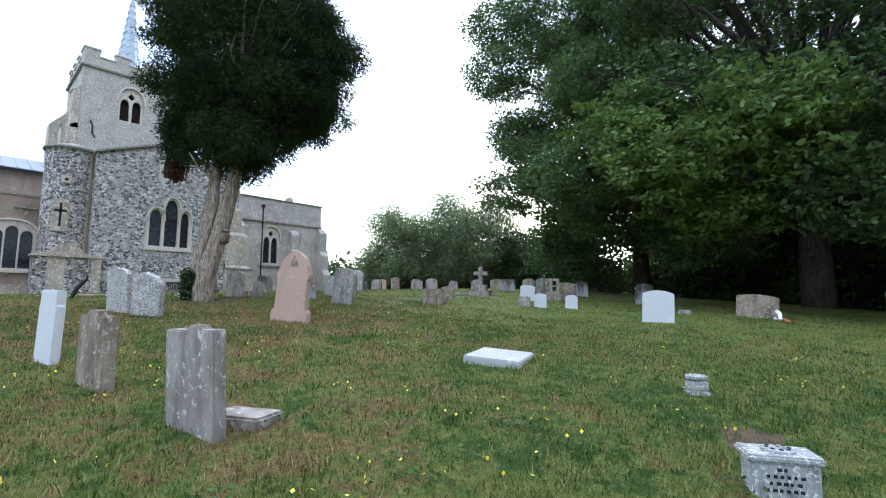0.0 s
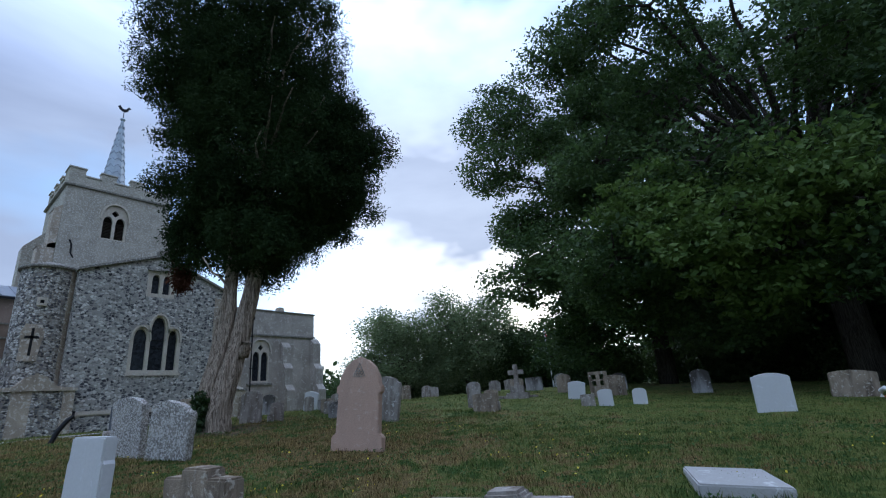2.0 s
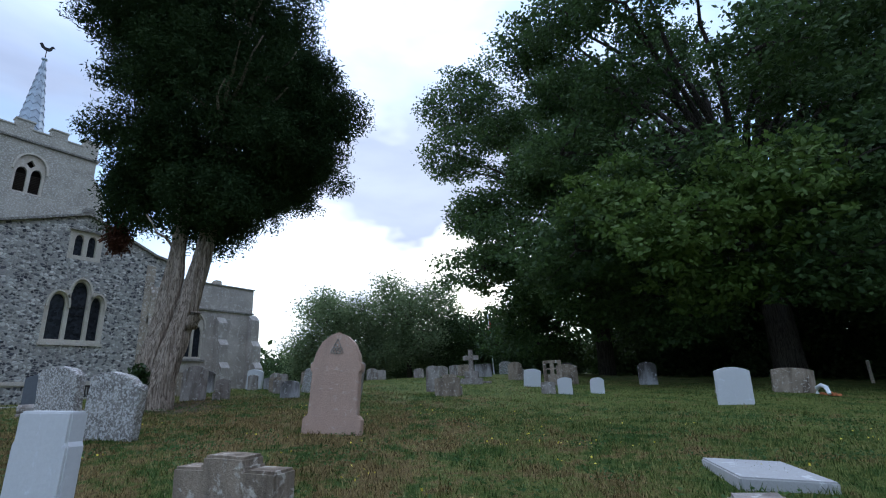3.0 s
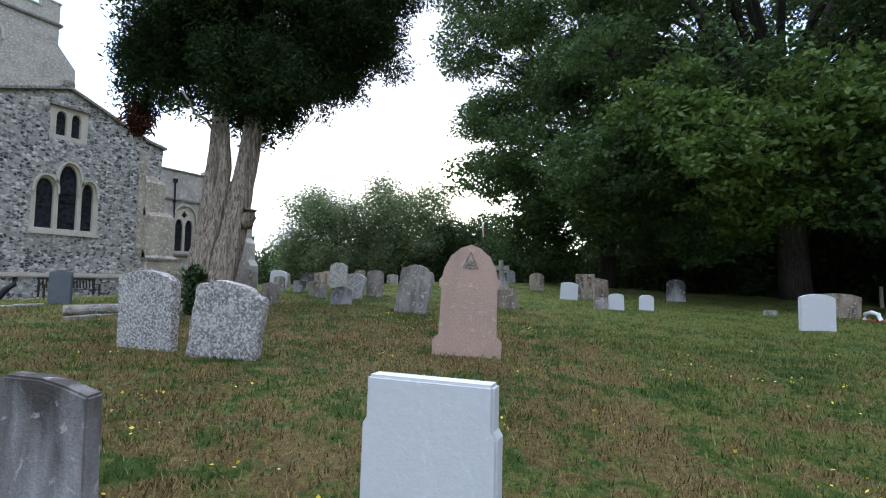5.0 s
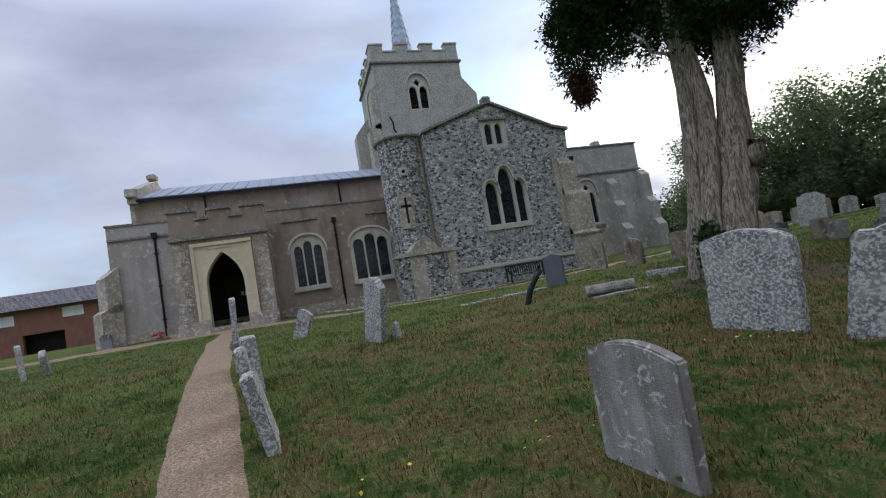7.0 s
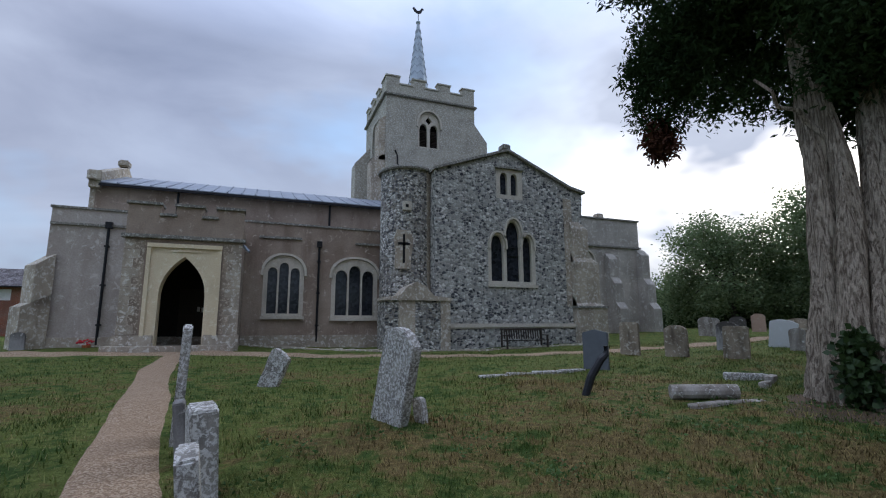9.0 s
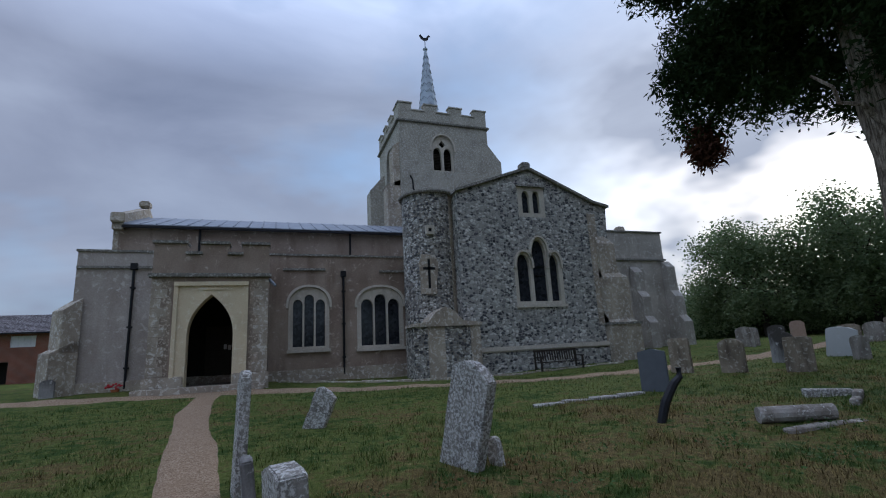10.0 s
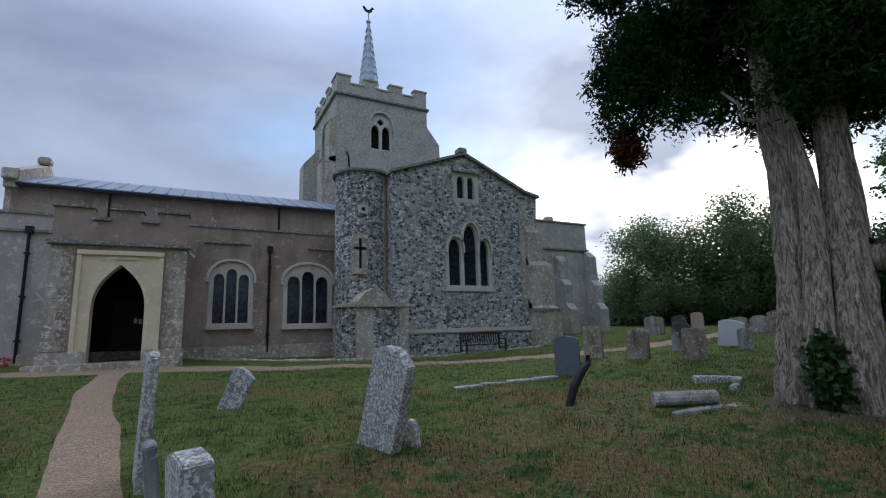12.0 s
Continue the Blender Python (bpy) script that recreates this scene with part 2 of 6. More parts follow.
def brickwork(name):
    m, tr, bsdf = material(name, 0.9)
    vec = coords(tr)
    turned = node(tr, "ShaderNodeMapping", Rotation=(radians(90), 0, 0))
    tr.links.new(vec, turned.inputs["Vector"])
    b = node(tr, "ShaderNodeTexBrick", Color1=(0.26, 0.085, 0.045, 1), Color2=(0.19, 0.065, 0.04, 1), Mortar=(0.28, 0.24, 0.2, 1), Scale=1.0)
    for key, val in (("Brick Width", 0.225), ("Row Height", 0.075), ("Mortar Size", 0.008)):
        b.inputs[key].default_value = val
    tr.links.new(turned.outputs["Vector"], b.inputs["Vector"])
    broad = noise_of(tr, vec, 1.3, 4.0)
    col = mixed(tr, ramp(tr, broad, (0.4, (0, 0, 0)), (0.7, (0.6, 0.6, 0.6))), b.outputs["Color"], (0.13, 0.07, 0.05))
    tr.links.new(col, bsdf.inputs["Base Color"])
    bump(tr, bsdf, b.outputs["Fac"], 0.01, -0.5)
    return m


def glass(name, colour=(0.012, 0.013, 0.016), rough=0.12):
    m, tr, bsdf = material(name, rough)
    vec = coords(tr)
    lead = node(tr, "ShaderNodeTexVoronoi", Scale=9.0)
    tr.links.new(vec, lead.inputs["Vector"])
    tone = tr.nodes.new("ShaderNodeSeparateColor")
    tr.links.new(lead.outputs["Color"], tone.inputs[0])
    tr.links.new(ramp(tr, tone.outputs["Red"], (0.0, colour), (1.0, [3.0 * c for c in colour])), bsdf.inputs["Base Color"])
    bump(tr, bsdf, tone.outputs["Green"], 0.004, 0.3)
    return m


MAT = {
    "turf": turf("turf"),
    "gravel": gravel("gravel"),
    "flint": flint("flint", (0.35, 0.33, 0.29), 7.0),
    "flint_dark": flint("flint_dark", (0.23, 0.205, 0.165), 8.0),
    "tower": stone("tower_rubble", (0.43, 0.395, 0.33), (0.22, 0.20, 0.165), (0.56, 0.535, 0.47), 0.5, 1.1, 0.4, True, mottle=0.5),
    "limewash": stone("worn_limewash", (0.44, 0.39, 0.345), (0.23, 0.18, 0.14), (0.53, 0.485, 0.435), 0.25, 0.5, 0.45, True, mottle=0.45),
    "render": stone("old_render", (0.355, 0.28, 0.22), (0.17, 0.12, 0.09), (0.48, 0.40, 0.325), 0.14, 0.45, 0.75, True, mottle=0.6),
    "ashlar": stone("ashlar", (0.45, 0.385, 0.30), (0.20, 0.16, 0.125), (0.60, 0.555, 0.48), 0.45, 0.8, 0.6, True, mottle=0.6),
    "cream": stone("cream_stone", (0.70, 0.58, 0.39), (0.46, 0.37, 0.25), (0.74, 0.66, 0.50), 0.25, 0.8, 0.35, True),
    "chancel": stone("grey_render", (0.49, 0.445, 0.385), (0.22, 0.195, 0.165), (0.58, 0.545, 0.48), 0.3, 0.4, 0.6, True, mottle=0.55),
    "dressed": stone("window_stone", (0.58, 0.52, 0.43), (0.27, 0.235, 0.19), (0.60, 0.57, 0.50), 0.3, 1.0, 0.4, True),
    "coping": stone("dark_coping", (0.22, 0.20, 0.17), (0.08, 0.075, 0.07), (0.40, 0.39, 0.35), 0.5, 1.5, 0.5, True),
    "lead": plain("lead_roof", (0.22, 0.235, 0.265), 0.5, 0.4, 0.2, 1.5),
    "spire_lead": plain("spire_lead", (0.38, 0.43, 0.48), 0.5, 0.3, 0.2, 2.0),
    "slate": plain("roof_slate", (0.12, 0.12, 0.13), 0.7, 0.0, 0.4, 3.0),
    "iron": plain("black_iron", (0.018, 0.018, 0.02), 0.5, 0.3),
    "glass": glass("leaded_glass"),
    "stained": glass("stained_glass", (0.018, 0.019, 0.022)),
    "rubble": stone("porch_rubble", (0.36, 0.29, 0.22), (0.13, 0.10, 0.08), (0.54, 0.46, 0.37), 0.5, 1.3, 0.3, True, mottle=0.7),
    # near-black that puts the shade of unlit interiors into the colour
    "dark": plain("interior_shade", (0.03, 0.027, 0.024), 0.9),
    "wood_dark": plain("dark_wood", (0.045, 0.035, 0.028), 0.7),
    "paper": plain("notice_paper", (0.72, 0.70, 0.65), 0.8, vary=0.1),
    "brick": brickwork("brick"),
    "roof_tile": stone("mossy_slates", (0.16, 0.14, 0.14), (0.07, 0.06, 0.06), (0.34, 0.31, 0.31), 0.55, 0.8, 0.3, True),
    "grey_stone": stone("weathered_grey", (0.36, 0.325, 0.285), (0.13, 0.105, 0.085), (0.48, 0.455, 0.41), 0.24, 1.5, 0.9, mottle=0.5, cut=0.41),
    "brown_stone": stone("brown_stained", (0.31, 0.25, 0.185), (0.085, 0.065, 0.048), (0.44, 0.39, 0.32), 0.3, 1.3, 0.9, mottle=0.4, cut=0.44),
    "dark_stone": stone("black_stained", (0.38, 0.36, 0.345), (0.060, 0.052, 0.045), (0.40, 0.38, 0.36), 0.12, 0.9, 0.95, mottle=0.3, run=1.0, cut=0.50, from_top=0.42),
    "lichen_stone": stone("lichen_covered", (0.33, 0.30, 0.26), (0.15, 0.135, 0.12), (0.58, 0.555, 0.515), 0.68, 3.6, 0.85, mottle=0.9),
    "pink_stone": stone("pinkish_sandstone", (0.40, 0.275, 0.205), (0.26, 0.19, 0.15), (0.44, 0.34, 0.27), 0.2, 0.9, 0.45),
    "white_stone": stone("white_marble", (0.54, 0.53, 0.515), (0.47, 0.47, 0.47), (0.59, 0.59, 0.60), 0.1, 0.6, 0.2, rough=0.8, grain=0.08),
    "pale_slab": stone("pale_worn_slab", (0.38, 0.37, 0.35), (0.30, 0.285, 0.26), (0.52, 0.51, 0.49), 0.2, 0.8, 0.3, rough=0.9, grain=0.15),
    "slate_stone": plain("blue_grey_slate", (0.10, 0.105, 0.115), 0.6, vary=0.12),
    "marble_old": stone("mossy_marble", (0.36, 0.355, 0.335), (0.10, 0.095, 0.085), (0.66, 0.65, 0.63), 0.4, 3.0, 0.9),
    "bark": bark("grey_bark", (0.11, 0.083, 0.060), (0.42, 0.345, 0.265)),
    "bark_dark": bark("dark_bark", (0.025, 0.021, 0.018), (0.10, 0.085, 0.07)),
    "yew_leaf": leafy("dark_evergreen_leaf", (0.012, 0.023, 0.009), (0.042, 0.066, 0.023), 0.9, 0.15),
    "beech_leaf": leafy("broad_leaf", (0.022, 0.046, 0.014), (0.10, 0.155, 0.045), 0.55, 0.4),
    # lighter copy of the broad leaf, with sunlight put into its colour
    "sunlit_leaf": leafy("sun_tinted_leaf", (0.055, 0.10, 0.018), (0.14, 0.20, 0.045), 0.5, 0.4),
    "apple_leaf": leafy("grey_green_leaf", (0.075, 0.115, 0.048), (0.25, 0.30, 0.15), 0.6, 0.5),
    "hedge_leaf": leafy("hedge_leaf", (0.025, 0.045, 0.014), (0.08, 0.12, 0.038), 0.65, 0.3),
    "dead_leaf": leafy("dead_brown_leaf", (0.045, 0.018, 0.012), (0.12, 0.055, 0.035), 0.9, 0.1),
    "ivy_leaf": leafy("ivy_leaf", (0.015, 0.03, 0.008), (0.045, 0.075, 0.02), 0.45, 0.15),
    "clover_leaf": leafy("clover_leaf", (0.035, 0.075, 0.018), (0.085, 0.145, 0.04), 0.7, 0.3),
    "blade": grass_blade("grass_blade"),
    "soil": plain("bare_soil", (0.085, 0.06, 0.04), 0.95, vary=0.45, scale=5.0, dist=0.02),
    "straw": leafy("straw_blade", (0.20, 0.165, 0.075), (0.36, 0.31, 0.155), 0.9, 0.25),
    "white_paint": plain("white_paint", (0.75, 0.75, 0.74), 0.6, vary=0.1),
    "clay": plain("orange_clay", (0.45, 0.16, 0.07), 0.8),
    "flower_red": plain("red_flower", (0.5, 0.03, 0.04), 0.6),
    "flower_yellow": plain("yellow_flower", (0.65, 0.52, 0.05), 0.6),
    "flower_white": plain("white_flower", (0.75, 0.75, 0.7), 0.6),
    "flag_red": plain("red_cloth", (0.40, 0.03, 0.03), 0.8),
    "brass": plain("dull_brass", (0.35, 0.24, 0.09), 0.4, 0.8),
}

# ---- mesh helpers ----


WING = Matrix.Identity(4)


def wing(wide=1.0, east=0.0, high=1.0, lift=0.0):
    """Sets the measure of the wing that is built next: its width and height scale, and where it stands."""
    global WING
    WING = Matrix(((wide, 0, 0, east), (0, 1, 0, 0), (0, 0, high, lift), (0, 0, 0, 1)))


def finish(name, bm, mat, parent=None, label="", smooth=False):
    me = bpy.data.meshes.new(name)
    bm.transform(WING)
    bm.normal_update()
    bm.to_mesh(me)
    bm.free()
    me.materials.append(MAT[mat])
    if smooth:
        me.polygons.foreach_set("use_smooth", [True] * len(me.polygons))
    ob = new(name, me)
    if parent is not None:
        ob.parent = parent
    if label:
        tagged(ob, label)
    return ob


def part(name, bm, mat, parent, label="", smooth=False):
    return finish(name, bm, mat, parent, label, smooth)


def thing(name, at, label, category, group="", kind="", turn=0.0, tilt=(0.0, 0.0)):
    """An empty at the thing's base that carries its parts."""
    ob = tagged(new(name), label, category, group, kind)
    ob.matrix_world = pose(*at, tilt[0], tilt[1], turn)
    return ob


def box(bm, x0, x1, y0, y1, z0, z1, m=None):
    vs = [bm.verts.new(Vector((x, y, z)) if m is None else m @ Vector((x, y, z))) for x in (x0, x1) for y in (y0, y1) for z in (z0, z1)]
    for a, b, c, d in ((0, 1, 3, 2), (4, 6, 7, 5), (0, 4, 5, 1), (2, 3, 7, 6), (0, 2, 6, 4), (1, 5, 7, 3)):
        bm.faces.new([vs[i] for i in (a, b, c, d)])
    return vs


def boxed(name, x0, x1, y0, y1, z0, z1, mat, parent, label="", bevel=0.0):
    bm = bmesh.new()
    box(bm, x0, x1, y0, y1, z0, z1)
    if bevel:
        bmesh.ops.bevel(bm, geom=bm.edges[:], offset=bevel, segments=2, affect="EDGES")
    return part(name, bm, mat, parent, label)


def plate(outer, holes=(), depth=0.3, y=0.0, bevel=0.0):
    """A slab in the xz plane, its outline and holes given as (x, z) loops; it runs from y to y + depth."""
    bm = bmesh.new()
    edges = []
    for loop in (outer, *holes):
        vs = [bm.verts.new((px, y, pz)) for px, pz in loop]
        edges += [bm.edges.new((vs[i], vs[(i + 1) % len(vs)])) for i in range(len(vs))]
    bmesh.ops.triangle_fill(bm, edges=edges, use_beauty=True, use_dissolve=False, normal=(0, -1, 0))
    front = bm.faces[:]
    got = bmesh.ops.extrude_face_region(bm, geom=front)
    bmesh.ops.translate(bm, verts=[v for v in got["geom"] if isinstance(v, bmesh.types.BMVert)], vec=(0, depth, 0))
    bmesh.ops.recalc_face_normals(bm, faces=bm.faces[:])
    return bm


def pointed(x0, x1, z0, spring, apex, n=7):
    """A pointed opening as a loop, from its bottom left corner anticlockwise."""
    mid, half, rise = (x0 + x1) / 2, (x1 - x0) / 2, apex - spring
    pts = [(x0, z0), (x1, z0)]
    for i in range(n + 1):
        a = i / n
        pts.append((mid + half * math.cos(a * math.pi / 2) ** 0.85 if i < n else mid, spring + rise * math.sin(a * math.pi / 2) ** 1.05))
    pts += [(2 * mid - px, pz) for px, pz in reversed(pts[2:-1])]
    return pts


def band(outer_pts, inner_pts, y0, y1):
    """A strip between two open lines in the xz plane, with depth."""
    bm = bmesh.new()
    rows = []
    for (ox, oz), (ix, iz) in zip(outer_pts, inner_pts):
        rows.append([bm.verts.new(p) for p in ((ox, y0, oz), (ox, y1, oz), (ix, y1, iz), (ix, y0, iz))])
    for a, b in zip(rows, rows[1:]):
        for i in range(4):
            bm.faces.new((a[i], a[(i + 1) % 4], b[(i + 1) % 4], b[i]))
    bm.faces.new(rows[0])
    bm.faces.new(rows[-1][::-1])
    bmesh.ops.recalc_face_normals(bm, faces=bm.faces[:])
    return bm


def hood(x0, x1, spring, apex, y, out=0.12, grow=0.10):
    arch = pointed(x0, x1, spring - 0.1, spring, apex)
    inner = arch[1:] + arch[:1]
    mid = (x0 + x1) / 2
    outer = [(mid + (px - mid) * (1 + 2 * grow / (x1 - x0)), pz + (grow if pz > spring + 0.02 else 0.0)) for px, pz in inner]
    return band(outer, inner, y - out, y + 0.02)


def tube(bm, path, radii, sides=8, closed=True):
    """A tapered tube along a line of points."""
    rings = []
    for i, p in enumerate(path):
        p = Vector(p)
        d = (Vector(path[min(i + 1, len(path) - 1)]) - Vector(path[max(i - 1, 0)])).normalized()
        side = d.orthogonal().normalized() if abs(d.z) < 0.95 else Vector((1, 0, 0)).cross(d).cross(d).normalized()
        up = d.cross(side)
        rings.append([bm.verts.new(p + radii[i] * (math.cos(a) * side + math.sin(a) * up)) for a in (2 * math.pi * k / sides for k in range(sides))])
    for a, b in zip(rings, rings[1:]):
        for k in range(sides):
            bm.faces.new((a[k], a[(k + 1) % sides], b[(k + 1) % sides], b[k]))
    if closed:
        bm.faces.new(rings[0][::-1])
        bm.faces.new(rings[-1])
    bmesh.ops.recalc_face_normals(bm, faces=bm.faces[:])


def lathe(bm, profile, sides=16, at=(0, 0, 0)):
    rings = [[bm.verts.new((at[0] + r * math.cos(a), at[1] + r * math.sin(a), at[2] + z)) for a in (2 * math.pi * (k + 0.5) / sides for k in range(sides))] for r, z in profile]
    for a, b in zip(rings, rings[1:]):
        for k in range(sides):
            bm.faces.new((a[k], a[(k + 1) % sides], b[(k + 1) % sides], b[k]))
    bm.faces.new(rings[0][::-1])
    bm.faces.new(rings[-1])


def quick_mesh(name, verts, faces, mat, parent=None):
    """A mesh from numpy arrays; faces all have the same number of corners."""
    me = bpy.data.meshes.new(name)
    n, k = faces.shape
    me.vertices.add(len(verts))
    me.vertices.foreach_set("co", verts.astype(np.float32).ravel())
    me.loops.add(n * k)
    me.loops.foreach_set("vertex_index", faces.astype(np.int32).ravel())
    me.polygons.add(n)
    me.polygons.foreach_set("loop_start", np.arange(0, n * k, k, dtype=np.int32))
    me.update(calc_edges=True)
    me.materials.append(MAT[mat])
    ob = new(name, me)
    if parent is not None:
        ob.parent = parent
    return ob


rng = np.random.default_rng(7)
LAND_Y, LAND_Z = [-40, -20, 0, 4, 10, 13, 17, 30, 60, 140], [-1.0, -0.6, 0.05, 0.38, 0.87, 1.08, 1.38, 1.75, 2.0, 2.2]


def land(x, y):
    """The height of the ground."""
    x, y = np.asarray(x, float), np.asarray(y, float)
    bank = 0.03 * np.clip(x, 0, 26) + 0.13 * np.clip(x / 3, 0, 1) * np.clip((8 - y) / 4, 0, 1)
    return np.interp(y, LAND_Y, LAND_Z) + bank - 0.045 * np.clip(x + 3, 0, 9) * np.clip((y - 22) / 7, 0, 1)


def land_fine(x, y):
    x, y = np.asarray(x, float), np.asarray(y, float)
    return land(x, y) + 0.018 * np.sin(1.9 * x + 0.7 * y) * np.sin(1.3 * y - 0.4 * x) + 0.010 * np.sin(4.3 * x - 2.1 * y)


# ---- the ground ----


def build_ground():
    xs = np.concatenate([[-900, -300, -120, -60], np.arange(-34, 46.1, 0.4), [60, 90, 150, 400, 900]])
    ys = np.concatenate([[-900, -300, -100, -50], np.arange(-24, 60.1, 0.4), [75, 100, 150, 400, 900]])
    gx, gy = np.meshgrid(xs, ys)
    verts = np.stack([gx, gy, land_fine(gx, gy)], -1).reshape(-1, 3)
    w, h = len(xs), len(ys)
    i = (np.arange(h - 1)[:, None] * w + np.arange(w - 1)[None]).ravel()
    ob = quick_mesh("ground", verts, np.stack([i, i + 1, i + w + 1, i + w], 1), "turf")
    ob.data.polygons.foreach_set("use_smooth", [True] * len(ob.data.polygons))
    tagged(ob, "mown churchyard grass with dry straw patches", "grass", kind="structure")


build_ground()


def path_strip(name, centre, half, label, lift=0.028):
    """A gravel path along a line of points, laid just proud of the turf, with ragged edges."""
    pts = []
    for (ax, ay), (bx, by) in zip(centre, centre[1:]):
        n = max(2, int(math.hypot(bx - ax, by - ay) / 0.25))
        pts += [(ax + (bx - ax) * i / n, ay + (by - ay) * i / n) for i in range(n)]
    pts.append(centre[-1])
    pts = np.array(pts)
    for _ in range(6):
        pts[1:-1] = (pts[:-2] + 2 * pts[1:-1] + pts[2:]) / 4
    d = np.gradient(pts, axis=0)
    d /= np.linalg.norm(d, axis=1)[:, None]
    nrm = np.stack([-d[:, 1], d[:, 0]], 1)
    cols = np.linspace(-1, 1, 9)
    wob = half + 0.02 * np.sin(np.arange(len(pts)) * 0.37) + 0.006 * rng.standard_normal(len(pts))
    grid = pts[:, None, :] + nrm[:, None, :] * (cols[None, :] * wob[:, None])[..., None]
    z = land_fine(grid[..., 0], grid[..., 1]) + lift - 0.035 * np.abs(cols)[None] ** 6
    verts = np.concatenate([grid, z[..., None]], -1).reshape(-1, 3)
    h, w = z.shape
    i = (np.arange(h - 1)[:, None] * w + np.arange(w - 1)[None]).ravel()
    ob = quick_mesh(name, verts, np.stack([i, i + 1, i + w + 1, i + w], 1), "gravel")
    tagged(ob, label, "path", kind="structure")
    return ob


WALK_LINE = [(-0.9, 1.0), (-1.7, 7.0), (-2.37, 12.3), (-2.85, 15.5), (-3.08, 17.0), (-3.40, 19.5), (-3.87, 22.8), (-4.05, 25.0), (-4.15, 30.0)]
WALL_LINE = [(-14.0, 30.2), (-9.0, 29.3), (-5.6, 28.4), (-1.9, 27.7), (1.8, 26.4), (4.2, 24.6), (7.0, 23.4), (11.0, 23.2), (16.0, 24.8), (21.0, 26.5), (28.0, 29.0)]
path_strip("path", WALK_LINE, 0.31, "narrow gravel path worn through the grass to the porch")
path_strip("path_along_church", WALL_LINE, 0.72, "gravel path running along the church wall", 0.034)

# ---- the church ----
church = thing("church", (0, 0, 0), "medieval flint and rendered stone parish church with a battlemented tower", "church")
AISLE_Y, PORCH_Y, TRANS_Y, NAVE_Y, CHAN_Y, TOWER_Y = 32.75, 29.15, 30.30, 36.7, 37.7, 41.2


def lights_of(x0, x1, z0, spring, apex, count, bar=0.085, drop=0.0):
    """The single lights of a window as loops, side by side under its arch."""
    wide = (x1 - x0 - bar * (count - 1)) / count
    loops = []
    for i in range(count):
        a = x0 + i * (wide + bar)
        mid = abs((i + 0.5) / count - 0.5) * 2
        top = apex - 0.16 - drop * mid
        loops.append(pointed(a, a + wide, z0, top - 0.42 * wide * 1.4, top, 5))
    return loops


def window(x0, x1, sill, spring, apex, y, count, rim=0.2, drop=0.35, hooded=True, extra=(), glass_mat="glass", lights=None, label=""):
    """A traceried window set in a wall that faces south: stone frame, glass, sill and hood mould."""
    win = new("window")
    win.parent = church
    if label:
        tagged(win, label)
    holes = lights or lights_of(x0, x1, sill, spring, apex, count, drop=drop)
    frame_loop = pointed(x0 - rim, x1 + rim, sill - 0.12, spring, apex + rim * 0.8)
    part("window_frame", plate(frame_loop, [*holes, *extra], 0.22, y - 0.02), "dressed", win)
    for loop in [*holes, *extra]:
        cx = sum(p[0] for p in loop) / len(loop)
        cz = sum(p[1] for p in loop) / len(loop)
        part("pane", plate([(cx + (px - cx) * 1.04, cz + (pz - cz) * 1.02) for px, pz in loop], (), 0.02, y + 0.14), glass_mat, win)
    boxed("sill", x0 - rim - 0.05, x1 + rim + 0.05, y - 0.14, y + 0.2, sill - 0.26, sill - 0.125, "dressed", win)
    if hooded:
        part("hood_mould", hood(x0 - rim - 0.01, x1 + rim + 0.01, spring, apex + rim * 0.8 + 0.01, y), "dressed", win)
    return frame_loop


def wall_panel(name, outer, y, holes, mat, depth=0.6):
    return part(name, plate(outer, holes, depth, y), mat, church)


def coping(name, path, half=0.16, thick=0.1, mat="coping"):
    """A capping that follows a line along a wall's top."""
    bm = bmesh.new()
    for a, b in zip(path, path[1:]):
        a, b = Vector(a), Vector(b)
        d = (b - a).normalized()
        side = Vector((-d.y, d.x, 0)).normalized() * half
        up = Vector((0, 0, thick))
        vs = [bm.verts.new(p) for p in (a - side, a + side, a + side + up, a - side + up, b - side, b + side, b + side + up, b - side + up)]
        for q in ((0, 1, 2, 3), (7, 6, 5, 4), (0, 4, 5, 1), (1, 5, 6, 2), (2, 6, 7, 3), (3, 7, 4, 0)):
            bm.faces.new([vs[i] for i in q])
    bmesh.ops.recalc_face_normals(bm, faces=bm.faces[:])
    return part(name, bm, mat, church)


def downpipe(x, y, z0, z1):
    bm = bmesh.new()
    tube(bm, [(x, y - 0.1, z0), (x, y - 0.1, z1 - 0.25)], [0.055, 0.055], 8)
    box(bm, x - 0.12, x + 0.12, y - 0.2, y - 0.001, z1 - 0.26, z1)
    for k in range(3):
        z = z0 + (z1 - z0) * (0.15 + 0.32 * k)
        box(bm, x - 0.085, x + 0.085, y - 0.17, y - 0.001, z, z + 0.07)
    part("downpipe", bm, "iron", church, "black cast-iron downpipe with hopper head")


# South aisle
wing(0.875, -0.5, 0.914, 0.354)
w1 = window(-1.38, 0.08, 2.93, 4.75, 5.42, AISLE_Y, 3, label="three-light traceried window with leaded stained glass", glass_mat="stained")
w2 = window(1.80, 3.72, 2.86, 4.72, 5.40, AISLE_Y, 3, label="three-light window with dark glass")
wall_panel("aisle_wall", [(-5.9, 1.3), (4.3, 1.3), (4.3, 7.0), (-5.9, 7.09)], AISLE_Y, [w1, w2], "render")
wall_panel("aisle_wall", [(-10.0, 1.3), (-5.904, 1.3), (-5.904, 7.09), (-10.0, 7.12)], AISLE_Y, [], "limewash")
coping("parapet_coping", [(-10.05, AISLE_Y + 0.2, 7.12), (4.3, AISLE_Y + 0.2, 7.0)], 0.26, 0.09)
